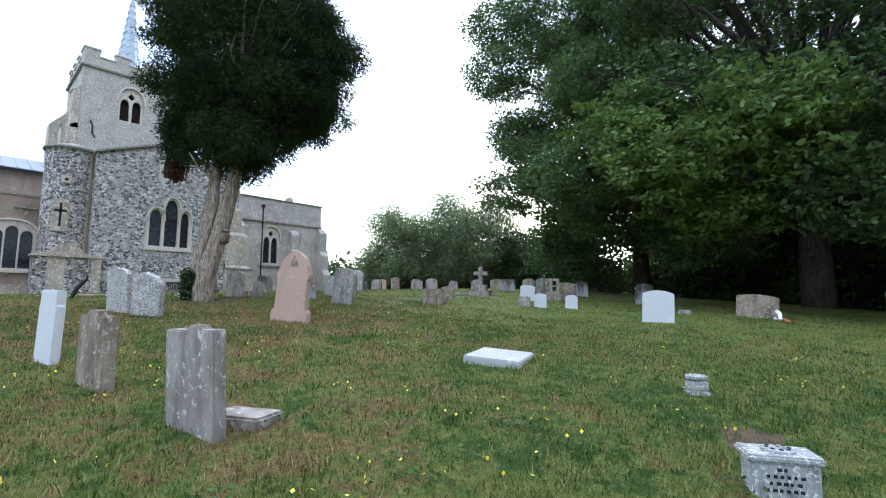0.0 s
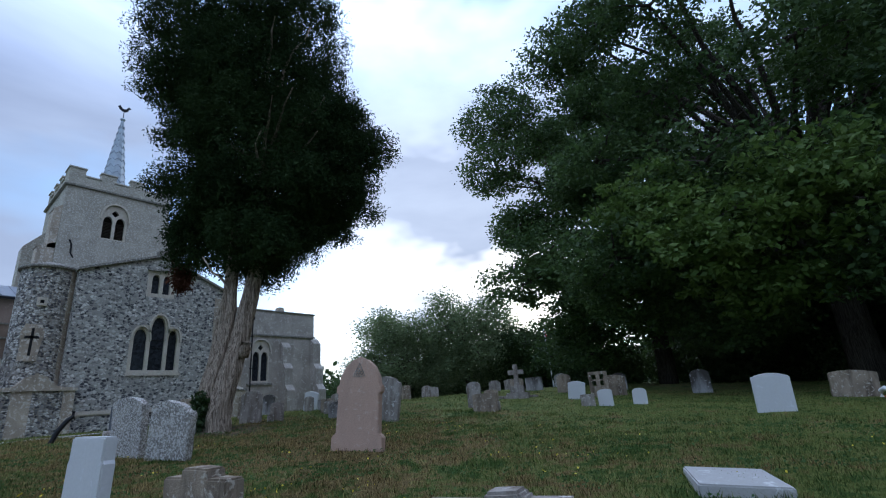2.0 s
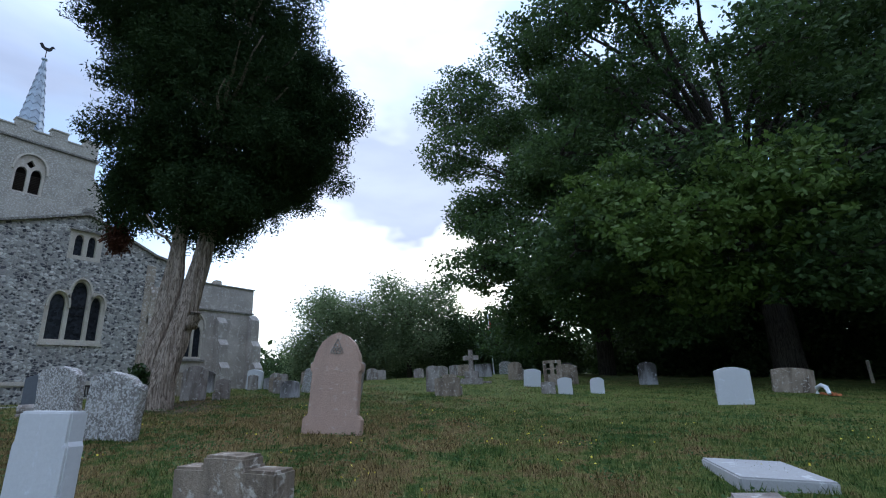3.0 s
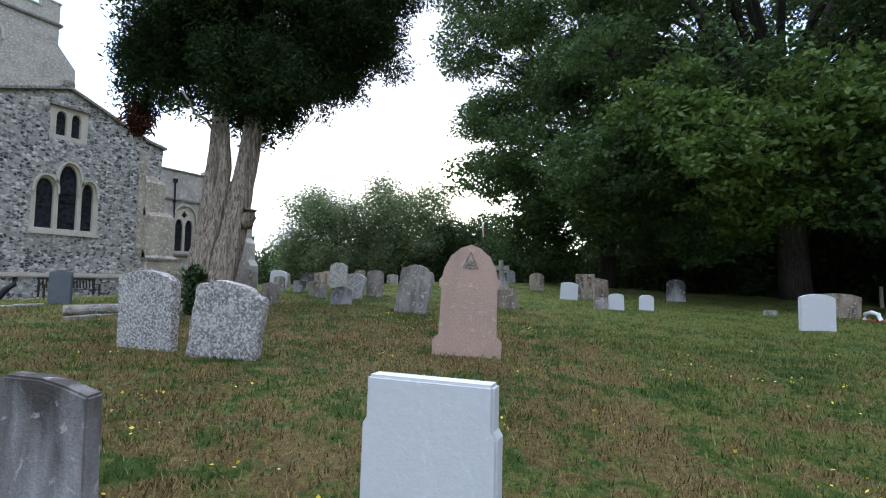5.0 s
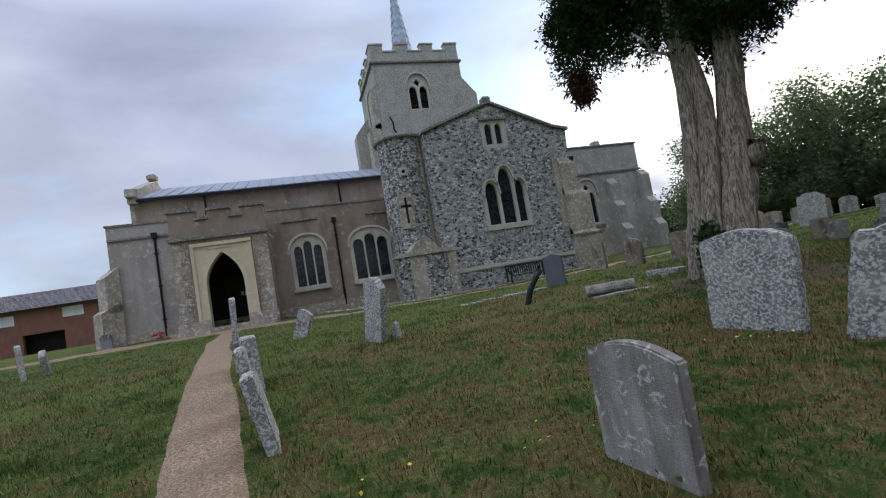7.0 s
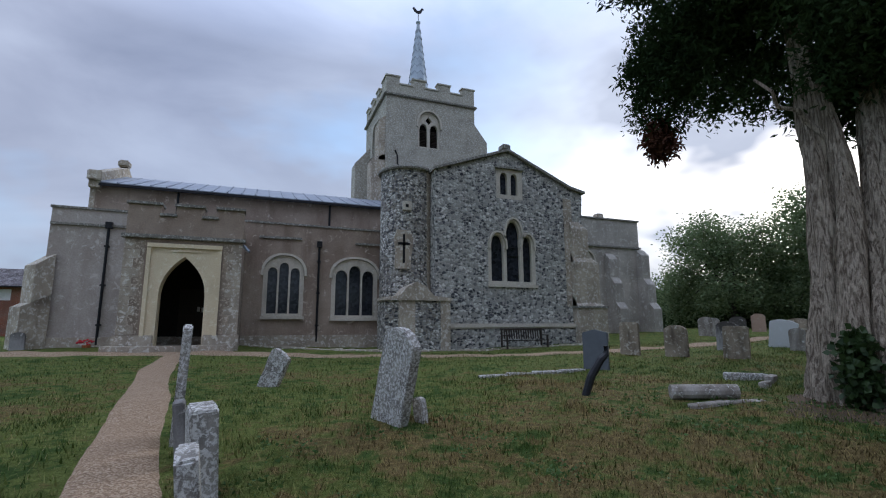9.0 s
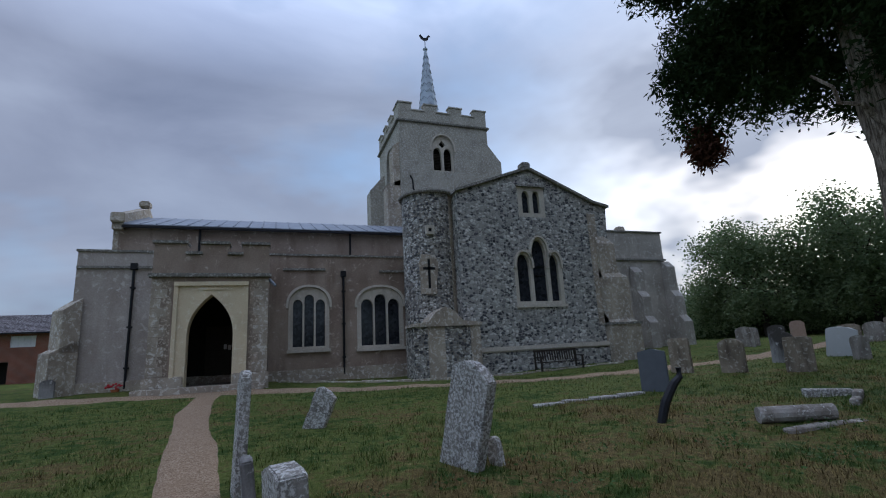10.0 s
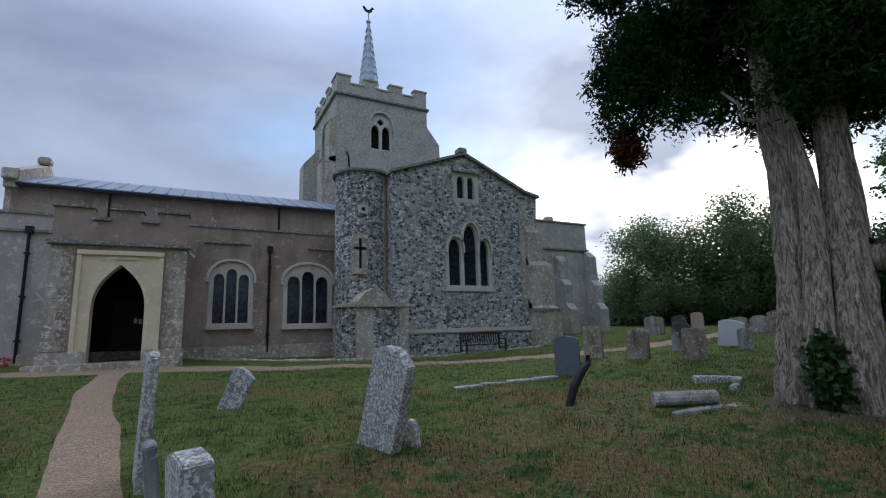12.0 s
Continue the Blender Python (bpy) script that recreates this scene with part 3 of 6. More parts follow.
for x0, x1, z in ((-9.98, -7.3, 6.42), (-1.85, 0.1, 6.36), (2.75, 4.05, 6.28), (-7.3, -6.3, 6.42)):
    boxed("string_course", x0, x1, AISLE_Y - 0.09, AISLE_Y + 0.05, z, z + 0.1, "coping", church)
boxed("plinth", -10.05, 4.0, AISLE_Y - 0.14, AISLE_Y - 0.004, 1.3, 1.95, "ashlar", church, bevel=0.02)
boxed("end_wall", -10.0, -9.4, AISLE_Y + 0.604, NAVE_Y, 1.3, 7.0, "render", church)
boxed("aisle_roof", -9.9, 4.5, AISLE_Y + 0.45, NAVE_Y + 0.1, 6.6, 6.8, "lead", church)
downpipe(-7.9, AISLE_Y, 1.65, 6.62)
downpipe(0.95, AISLE_Y, 1.65, 6.32)
# Western corner buttress, stepped
for z0, z1, out in ((1.2, 3.1, 0.85), (3.1, 4.7, 0.55)):
    bm = bmesh.new()
    m = pose(-9.95, AISLE_Y + 0.05, 0, 0, 0, -45)
    box(bm, -0.42, 0.42, -out, 0.1, z0, z1, m)
    vs = [bm.verts.new(m @ Vector(p)) for p in ((-0.42, -out, z1 + 0.002), (0.42, -out, z1 + 0.002), (0.42, 0.1, z1 + 0.5), (-0.42, 0.1, z1 + 0.5), (-0.42, 0.1, z1 + 0.002), (0.42, 0.1, z1 + 0.002))]
    for q in ((0, 1, 2, 3), (0, 3, 4), (1, 5, 2), (3, 2, 5, 4)):
        bm.faces.new([vs[i] for i in q])
    part("buttress", bm, "ashlar", church)

# Porch
wing(0.821, -0.961, 0.916, 0.288)


def sharp_arch(x0, x1, z0, spring, apex, n=9):
    """A pointed doorway's loop, its haunches swelling into a sharp crown."""
    c, w = (x0 + x1) / 2, (x1 - x0) / 2
    rise = [((1 - (k / n) ** 2.5) * w, spring + (apex - spring) * k / n) for k in range(n + 1)]
    return [(x0, z0), (x1, z0)] + [(c + dx, z) for dx, z in rise] + [(c - dx, z) for dx, z in reversed(rise[:-1])]


top = [(-6.2, 1.3), (-2.03, 1.3), (-2.03, 6.66), (-3.05, 6.66), (-3.05, 6.28), (-3.55, 6.28), (-3.55, 6.66), (-4.55, 6.66), (-4.55, 6.28), (-5.07, 6.28), (-5.07, 6.66), (-6.2, 6.66)]
wall_panel("porch_front", top, PORCH_Y, [sharp_arch(-4.98, -3.24, 1.5, 3.35, 4.98)], "render", 0.5)
bm = plate([(-5.39, 1.42), (-2.8, 1.42), (-2.8, 5.30), (-5.39, 5.30)], [sharp_arch(-4.92, -3.3, 1.5, 3.35, 4.86)], 0.5, PORCH_Y - 0.03)
part("door_surround", bm, "cream", church, "cream limestone square-headed door surround")
boxed("label_mould", -5.42, -2.77, PORCH_Y - 0.12, PORCH_Y - 0.034, 5.16, 5.30, "cream", church)
boxed("label_mould", -4.6, -3.6, PORCH_Y - 0.07, PORCH_Y - 0.034, 5.02, 5.09, "cream", church)
for x in (-5.42, -2.92):
    boxed("label_mould", x, x + 0.14, PORCH_Y - 0.09, PORCH_Y - 0.034, 1.9, 5.155, "cream", church)
boxed("string_course", -6.32, -1.92, PORCH_Y - 0.14, PORCH_Y + 0.1, 5.46, 5.60, "coping", church, bevel=0.02)
for x0, x1, z in ((-6.26, -5.02, 6.66), (-4.6, -3.5, 6.66), (-3.1, -1.98, 6.66), (-5.1, -4.5, 6.28), (-3.6, -3.0, 6.28)):
    boxed("merlon_coping", x0, x1, PORCH_Y - 0.09, PORCH_Y + 0.55, z + 0.003, z + 0.11, "coping", church, bevel=0.015)
for x0 in (-6.2, -2.53):
    boxed("porch_side", x0, x0 + 0.5, PORCH_Y + 0.504, AISLE_Y, 1.3, 6.3, "render", church)
# The porch's inner shade is painted: near-black ceiling, and a sheet before the wall.
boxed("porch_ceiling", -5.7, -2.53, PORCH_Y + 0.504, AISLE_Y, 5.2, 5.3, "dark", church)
boxed("porch_roof", -5.7, -2.53, PORCH_Y + 0.504, AISLE_Y, 6.1, 6.2, "lead", church)
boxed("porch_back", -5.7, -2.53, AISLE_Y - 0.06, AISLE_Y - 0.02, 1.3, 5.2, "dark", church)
boxed("porch_floor", -5.7, -2.53, PORCH_Y + 0.0, AISLE_Y - 0.06, 1.3, 1.70, "ashlar", church)
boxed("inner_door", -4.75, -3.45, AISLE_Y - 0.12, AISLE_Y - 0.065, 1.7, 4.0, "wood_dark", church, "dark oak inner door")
boxed("doorstep", -6.5, -2.1, PORCH_Y - 0.55, PORCH_Y - 0.15, 1.45, 1.77, "ashlar", church, bevel=0.02)
for x0, x1 in ((-6.3, -4.95), (-3.27, -1.95)):
    boxed("plinth", x0, x1, PORCH_Y - 0.12, PORCH_Y - 0.035, 1.3, 2.12, "ashlar", church, bevel=0.03)
for i, (x, z) in enumerate(((-3.98, 3.05), (-3.80, 3.02), (-3.62, 3.08))):
    boxed("notice", x, x + 0.13, AISLE_Y - 0.135, AISLE_Y - 0.125, z, z + 0.2, "paper", church, "pinned paper notice")
bm = bmesh.new()
tube(bm, [(-2.0, PORCH_Y + 0.1, 5.4), (-1.75, PORCH_Y - 0.05, 5.15)], [0.06, 0.05], 8)
part("spout", bm, "lead", church)
for x0, x1 in ((-6.02, -5.5), (-2.72, -2.12)):
    boxed("rubble_panel", x0, x1, PORCH_Y - 0.008, PORCH_Y - 0.001, 2.15, 5.40, "rubble", church, "patch of bare flint rubble")
# quoins of the porch, irregular blocks
for i in range(10):
    for x0, s in ((-6.2, 1), (-2.03, -1)):
        wide = 0.34 if i % 2 else 0.55
        a, b = sorted((x0 - 0.004 * s, x0 + wide * s))
        z = 2.15 + i * 0.325
        boxed("quoin", a, b, PORCH_Y - 0.012, PORCH_Y - 0.001, z, z + 0.305, "ashlar", church)

# Nave with clerestory and lead roof
wing(0.87, -0.42, 0.914, 0.47)
wall_panel("clerestory", [(-10.0, 1.3), (6.2, 1.3), (6.2, 9.15), (-10.0, 9.3)], NAVE_Y, [], "render")
RIDGE_Y, RIDGE_Z = 40.8, 10.95
for i in range(22):
    x0 = -9.75 + i * 0.745 + 0.003
    x1 = x0 + 0.739
    bm = bmesh.new()
    vs = [bm.verts.new(p) for p in ((x0, NAVE_Y - 0.25, 9.28), (x1, NAVE_Y - 0.25, 9.28), (x1, RIDGE_Y, RIDGE_Z), (x0, RIDGE_Y, RIDGE_Z), (x0, NAVE_Y - 0.25, 9.16), (x1, NAVE_Y - 0.25, 9.16), (x1, RIDGE_Y, RIDGE_Z - 0.12), (x0, RIDGE_Y, RIDGE_Z - 0.12))]
    for q in ((0, 1, 2, 3), (7, 6, 5, 4), (0, 4, 5, 1), (1, 5, 6, 2), (2, 6, 7, 3), (3, 7, 4, 0)):
        bm.faces.new([vs[k] for k in q])
    part("lead_sheet", bm, "lead", church, "pale grey lead roof sheet")
for i in range(23):
    bm = bmesh.new()
    x = -9.75 + i * 0.745
    tube(bm, [(x, NAVE_Y - 0.27, 9.29), (x, RIDGE_Y, RIDGE_Z + 0.01)], [0.035, 0.035], 6)
    part("lead_roll", bm, "lead", church)
bm = bmesh.new()
box(bm, -9.75, 6.4, RIDGE_Y, RIDGE_Y + 4.2, 9.2, RIDGE_Z)
part("nave_body", bm, "lead", church)
boxed("gutter", -9.8, 6.2, NAVE_Y - 0.36, NAVE_Y - 0.26, 9.08, 9.2, "iron", church)
bm = plate([(NAVE_Y - 0.3, 9.0), (NAVE_Y - 0.3, 9.75), (RIDGE_Y, RIDGE_Z + 0.55), (NAVE_Y + 8.4, 9.75), (NAVE_Y + 8.4, 1.3), (NAVE_Y + 0.02, 1.3), (NAVE_Y + 0.02, 9.0)], (), 0.5, 0)
bm.transform(Matrix(((0, 1, 0, -10.25), (1, 0, 0, 0), (0, 0, 1, 0), (0, 0, 0, 1))))
part("west_gable", bm, "ashlar", church)
boxed("finial", -10.3, -9.7, RIDGE_Y - 0.3, RIDGE_Y + 0.3, RIDGE_Z + 0.552, RIDGE_Z + 0.95, "ashlar", church, bevel=0.08)
boxed("kneeler", -10.3, -9.65, NAVE_Y - 0.5, NAVE_Y - 0.302, 9.3, 9.8, "ashlar", church, bevel=0.05)
bm = bmesh.new()
tube(bm, [(1.9, NAVE_Y - 0.1, 7.0), (1.9, NAVE_Y - 0.1, 9.1)], [0.06, 0.06], 8)
part("downpipe", bm, "iron", church)
bm = bmesh.new()
tube(bm, [(-6.2, NAVE_Y - 0.1, 7.0), (-6.2, NAVE_Y - 0.1, 9.1)], [0.06, 0.06], 8)
part("downpipe", bm, "iron", church)
for x in (-2.2, 1.1):
    part("clerestory_window", plate([(x + 0.42 * math.cos(a), 7.1 + 0.42 * math.sin(a)) for a in np.linspace(0, math.pi, 9)], (), 0.1, NAVE_Y - 0.06), "coping", church)

# South transept
wing(0.978, -0.561, 0.992, 0.267)
gable = [(5.5, 0.9), (12.75, 0.9), (13.3, 8.62), (12.55, 8.78), (9.12, 10.25), (5.5, 9.0)]
lan = [pointed(8.2, 8.82, 4.2, 5.75, 6.28, 6), pointed(8.98, 9.68, 4.2, 6.2, 6.95, 6), pointed(9.84, 10.3, 4.2, 5.75, 6.28, 6)]
lan_out = [(8.02, 4.05), (10.5, 4.05), (10.5, 5.75), (10.38, 6.2), (10.1, 6.48), (9.86, 6.5), (9.66, 6.92), (9.34, 7.2), (9.02, 6.92), (8.84, 6.5), (8.5, 6.48), (8.16, 6.2), (8.02, 5.75)]
up = [pointed(8.74, 9.12, 8.2, 8.95, 9.25, 5), pointed(9.3, 9.66, 8.2, 8.95, 9.25, 5)]
up_out = [(8.5, 8.0), (9.92, 8.0), (9.92, 9.42), (8.5, 9.42)]
wall_panel("transept_wall", gable, TRANS_Y, [lan_out, up_out], "flint")
for outl, holes, label in ((lan_out, lan, "three stepped lancet lights under a moulded hood"), (up_out, up, "small two-light gable window")):
    win = tagged(new("window"), label)
    win.parent = church
    part("window_frame", plate(outl, holes, 0.3, TRANS_Y + 0.03), "dressed", win)
    for loop in holes:
        cx, cz = sum(p[0] for p in loop) / len(loop), sum(p[1] for p in loop) / len(loop)
        part("pane", plate([(cx + (px - cx) * 1.04, cz + (pz - cz) * 1.02) for px, pz in loop], (), 0.02, TRANS_Y + 0.2), "glass", win)
    if outl is lan_out:
        boxed("sill", 7.98, 10.54, TRANS_Y - 0.07, TRANS_Y + 0.2, 3.93, 4.045, "dressed", win)
        for a, b, s, t in ((8.12, 8.9, 5.75, 6.38), (8.9, 9.76, 6.2, 7.05), (9.76, 10.4, 5.75, 6.38)):
            part("hood_mould", hood(a, b, s, t, TRANS_Y, 0.1, 0.08), "dressed", win)
        for z in (5.35, 5.75):
            boxed("glazing_bar", 8.98, 9.68, TRANS_Y + 0.15, TRANS_Y + 0.19, z, z + 0.03, "iron", win)
    else:
        boxed("label_mould", 8.45, 9.97, TRANS_Y - 0.1, TRANS_Y + 0.03, 9.43, 9.5, "coping", win)
coping("gable_coping", [(5.4, TRANS_Y + 0.25, 8.97), (9.12, TRANS_Y + 0.25, 10.27), (12.55, TRANS_Y + 0.25, 8.8), (13.4, TRANS_Y + 0.25, 8.62)], 0.4, 0.12)
boxed("finial", 8.92, 9.36, TRANS_Y + 0.0, TRANS_Y + 0.5, 10.39, 10.68, "coping", church, bevel=0.06)
bm = bmesh.new()
for a, b in (((5.5, 8.9), (9.12, 10.2)), ((9.12, 10.2), (13.2, 8.6))):
    vs = [bm.verts.new(p) for p in ((a[0], TRANS_Y + 0.604, a[1]), (b[0], TRANS_Y + 0.604, b[1]), (b[0], TOWER_Y, b[1]), (a[0], TOWER_Y, a[1]))]
    bm.faces.new(vs)
bmesh.ops.solidify(bm, geom=bm.faces[:], thickness=0.15)
part("transept_roof", bm, "slate", church)
boxed("transept_side", 5.5, 6.0, TRANS_Y + 0.604, TOWER_Y, 1.3, 8.75, "flint", church)
boxed("transept_side", 12.2, 12.75, TRANS_Y + 0.604, TOWER_Y, 1.3, 8.5, "flint", church)
bm = plate([(6.0, 0.9), (12.6, 0.9), (12.6, 2.08), (6.0, 2.12)], (), 0.12, TRANS_Y - 0.125)
part("plinth", bm, "flint", church)
boxed("set_off", 5.75, 12.62, TRANS_Y - 0.19, TRANS_Y - 0.003, 2.122, 2.34, "dressed", church, "pale weathered stone set-off above the plinth", bevel=0.05)
# clasping quoin strips and the eastern corner buttress
boxed("quoin_strip", 12.15, 12.62, TRANS_Y - 0.015, TRANS_Y - 0.001, 3.1, 8.3, "ashlar", church)
bm = bmesh.new()
for z0, z1, x1, out in ((0.8, 3.1, 14.1, 1.25), (3.1, 5.2, 13.85, 0.85), (5.2, 6.8, 13.4, 0.5)):
    box(bm, 12.45, x1, TRANS_Y - 0.35 * out, TRANS_Y + 1.0, z0, z1)
    vs = [bm.verts.new(p) for p in ((12.45, TRANS_Y - 0.35 * out, z1 + 0.002), (x1, TRANS_Y - 0.35 * out, z1 + 0.002), (12.7, TRANS_Y + 0.15, z1 + 0.75), (12.45, TRANS_Y + 0.15, z1 + 0.75), (x1, TRANS_Y + 1.0, z1 + 0.002), (12.7, TRANS_Y + 1.0, z1 + 0.75), (12.45, TRANS_Y + 1.0, z1 + 0.75), (12.45, TRANS_Y + 1.0, z1 + 0.002))]
    for q in ((0, 1, 2, 3), (1, 4, 5, 2), (2, 5, 6, 3), (0, 3, 6, 7), (4, 7, 6, 5)):
        bm.faces.new([vs[i] for i in q])
bmesh.ops.recalc_face_normals(bm, faces=bm.faces[:])
part("buttress", bm, "ashlar", church)
boxed("set_off", 12.4, 14.15, TRANS_Y - 0.5, TRANS_Y + 0.3, 3.04, 3.14, "coping", church)

# Stair turret, round, with its gabletted base
bm = bmesh.new()
lathe(bm, [(1.22, 1.2), (1.2, 3.6), (1.18, 9.05)], 28, (4.66, 31.84, 0))
part("turret", bm, "flint_dark", church, "round flint stair turret", smooth=False)
bm = bmesh.new()
lathe(bm, [(1.30, 9.03), (1.33, 9.10), (1.30, 9.17), (0.4, 9.5)], 28, (4.66, 31.84, 0))
part("turret_cap", bm, "coping", church)
bm = bmesh.new()
for k in range(7):
    a = radians(-58 + 4 * k)
    b = radians(-58 + 4 * (k + 1))
    r = 1.215
    vs = [bm.verts.new((4.66 + r * math.cos(t), 31.84 + r * math.sin(t), z)) for t, z in ((a, 3.4), (b, 3.4), (b, 9.02), (a, 9.02))]
    bm.faces.new(vs)
bmesh.ops.remove_doubles(bm, verts=bm.verts[:], dist=0.001)
bmesh.ops.solidify(bm, geom=bm.faces[:], thickness=0.03)
part("quoin_strip", bm, "ashlar", church)
# cross panel let into the turret
TX, TY = 4.18, 30.60
part("cross_panel", plate([(TX - 0.38, 4.62), (TX + 0.3, 4.62), (TX + 0.34, 5.2), (TX + 0.44, 5.9), (TX + 0.3, 6.25), (TX - 0.3, 6.28), (TX - 0.42, 5.9), (TX - 0.36, 5.3)], (), 0.12, TY), "ashlar", church)
bm = bmesh.new()
box(bm, TX - 0.05, TX + 0.05, TY - 0.02, TY - 0.002, 4.85, 6.08)
box(bm, TX - 0.26, TX + 0.26, TY - 0.02, TY - 0.002, 5.62, 5.73)
part("cross", bm, "iron", church, "dark iron cross on the turret")
part("loop_window", plate([(4.12, 7.14), (4.5, 7.14), (4.5, 7.52), (4.12, 7.52)], [[(4.23, 7.25), (4.39, 7.25), (4.39, 7.41), (4.23, 7.41)]], 0.14, 30.56), "dressed", church)
boxed("pane", 4.22, 4.40, 30.64, 30.67, 7.24, 7.42, "glass", church)
boxed("turret_base", 3.2, 5.95, 29.84, 31.09, 0.9, 3.28, "flint_dark", church)
for x0, x1 in ((3.75, 4.45), (5.55, 5.98)):
    boxed("quoin_strip", x0, x1, 29.82, 29.837, 1.0, 3.25, "ashlar", church)
bm = plate([(3.1, 3.25), (6.05, 3.25), (6.05, 3.36), (5.25, 3.45), (4.85, 3.85), (4.5, 4.0), (4.1, 3.8), (3.8, 3.45), (3.1, 3.36)], (), 1.1, 29.75)
part("set_off", bm, "ashlar", church, "weathered gablet set-off")

# Chancel
wing(0.907, 0.6, 0.981, 0.45)
ch_out = pointed(18.6, 20.25, 3.95, 6.2, 7.15)
ch_holes = [pointed(18.75, 19.34, 4.05, 5.7, 6.25, 5), pointed(19.5, 20.1, 4.05, 5.7, 6.25, 5), [(19.42, 6.3), (19.66, 6.55), (19.42, 6.85), (19.18, 6.55)]]
wall_panel("chancel_wall", [(12.7, 0.8), (24.6, 0.8), (24.6, 9.5), (12.7, 9.5)], CHAN_Y, [ch_out], "chancel")
win = tagged(new("window"), "two-light pointed window with a quatrefoil")
win.parent = church
part("window_frame", plate(ch_out, ch_holes, 0.2, CHAN_Y + 0.03), "dressed", win)
for loop in ch_holes:
    cx, cz = sum(p[0] for p in loop) / len(loop), sum(p[1] for p in loop) / len(loop)
    part("pane", plate([(cx + (px - cx) * 1.05, cz + (pz - cz) * 1.03) for px, pz in loop], (), 0.02, CHAN_Y + 0.18), "glass", win)
part("hood_mould", hood(18.58, 20.27, 6.2, 7.17, CHAN_Y), "dressed", win)
boxed("sill", 18.3, 20.5, CHAN_Y - 0.12, CHAN_Y + 0.05, 3.72, 3.86, "coping", win)
coping("parapet_coping", [(12.7, CHAN_Y + 0.25, 9.5), (24.7, CHAN_Y + 0.25, 9.5)], 0.34, 0.1)
boxed("string_course", 12.7, 24.7, CHAN_Y - 0.12, CHAN_Y + 0.02, 7.5, 7.62, "coping", church)
boxed("chancel_body", 12.9, 24.6, CHAN_Y + 0.604, 45.5, 1.2, 9.2, "chancel", church)
boxed("finial", 21.2, 21.8, CHAN_Y + 0.4, CHAN_Y + 1.0, 9.6, 10.05, "ashlar", church, bevel=0.08)
downpipe(18.55, CHAN_Y, 1.4, 8.95)
for x, outw, tops in ((16.4, 1.1, (3.4, 5.3, 6.9)), (21.6, 1.2, (3.2, 4.9, 6.6)), (24.6, 1.3, (3.2, 4.9, 7.0))):
    bm = bmesh.new()
    base = 0.8
    for k, z1 in enumerate(tops):
        out = outw * (1 - 0.3 * k)
        box(bm, x - 0.38, x + 0.38, CHAN_Y - out, CHAN_Y - 0.004, base, z1)
        nxt = outw * (1 - 0.3 * (k + 1)) if k < len(tops) - 1 else 0.05
        vs = [bm.verts.new(p) for p in ((x - 0.38, CHAN_Y - out, z1 + 0.002), (x + 0.38, CHAN_Y - out, z1 + 0.002), (x + 0.38, CHAN_Y - nxt, z1 + 0.45), (x - 0.38, CHAN_Y - nxt, z1 + 0.45), (x - 0.38, CHAN_Y - nxt, z1 + 0.002), (x + 0.38, CHAN_Y - nxt, z1 + 0.002))]
        for q in ((0, 1, 2, 3), (0, 3, 4), (1, 5, 2), (3, 2, 5, 4)):
            bm.faces.new([vs[i] for i in q])
        base = z1
    bmesh.ops.recalc_face_normals(bm, faces=bm.faces[:])
    part("buttress", bm, "chancel", church)
bm = plate([(19.0, 1.4), (19.75, 1.4), (19.75, 2.6), (19.38, 3.05), (19.0, 2.6)], (), 0.06, CHAN_Y - 0.075)
part("wall_tablet", bm, "coping", church)

wing(1.041, -1.569, 1.018, 0.0)
# Tower with its battlements, belfry window and lead spire
TX0, TX1 = 6.62, 12.92
TY1 = TOWER_Y + 6.3
bel_out = pointed(8.8, 10.35, 14.35, 15.9, 16.95)
bel = [pointed(8.92, 9.48, 14.45, 15.6, 16.1, 5), pointed(9.66, 10.22, 14.45, 15.6, 16.1, 5), [(9.57, 16.1), (9.8, 16.35), (9.57, 16.65), (9.34, 16.35)]]
wall_panel("tower_wall", [(TX0, 1.3), (TX1, 1.3), (TX1, 17.75), (TX0, 17.75)], TOWER_Y, [bel_out], "tower", 0.8)
wbel = [(45.42 + (px - 9.57), pz) for px, pz in bel_out]
bm = plate([(TOWER_Y + 0.804, 1.3), (TY1, 1.3), (TY1, 17.75), (TOWER_Y + 0.804, 17.75)], [[(px - 1.0, pz) for px, pz in wbel]], 0.8, 0)
bm.transform(Matrix(((0, 1, 0, TX0), (1, 0, 0, 0), (0, 0, 1, 0), (0, 0, 0, 1))))
bmesh.ops.recalc_face_normals(bm, faces=bm.faces[:])
part("tower_wall", bm, "tower", church)
boxed("tower_wall", TX1 - 0.8, TX1, TOWER_Y + 0.804, TY1, 1.3, 17.75, "tower", church)
boxed("tower_wall", TX0 + 0.804, TX1 - 0.804, TY1 - 0.8, TY1, 1.3, 17.75, "tower", church)
boxed("belfry_floor", TX0 + 0.804, TX1 - 0.804, TOWER_Y + 0.804, TY1 - 0.804, 13.9, 14.1, "dark", church)
boxed("tower_roof", TX0 + 0.804, TX1 - 0.804, TOWER_Y + 0.804, TY1 - 0.804, 17.3, 17.6, "lead", church)
win = tagged(new("window"), "two-light belfry window with slatted louvres")
win.parent = church
part("window_frame", plate(bel_out, bel, 0.22, TOWER_Y + 0.08), "dressed", win)
for x0 in (8.9, 9.64):
    for k in range(12):
        bm = bmesh.new()
        box(bm, x0, x0 + 0.6, -0.1, 0.1, -0.012, 0.012, pose(0, TOWER_Y + 0.42, 14.5 + k * 0.11, 38))
        part("louvre", bm, "wood_dark", win)
part("hood_mould", hood(8.78, 10.37, 15.9, 16.97, TOWER_Y), "dressed", win)
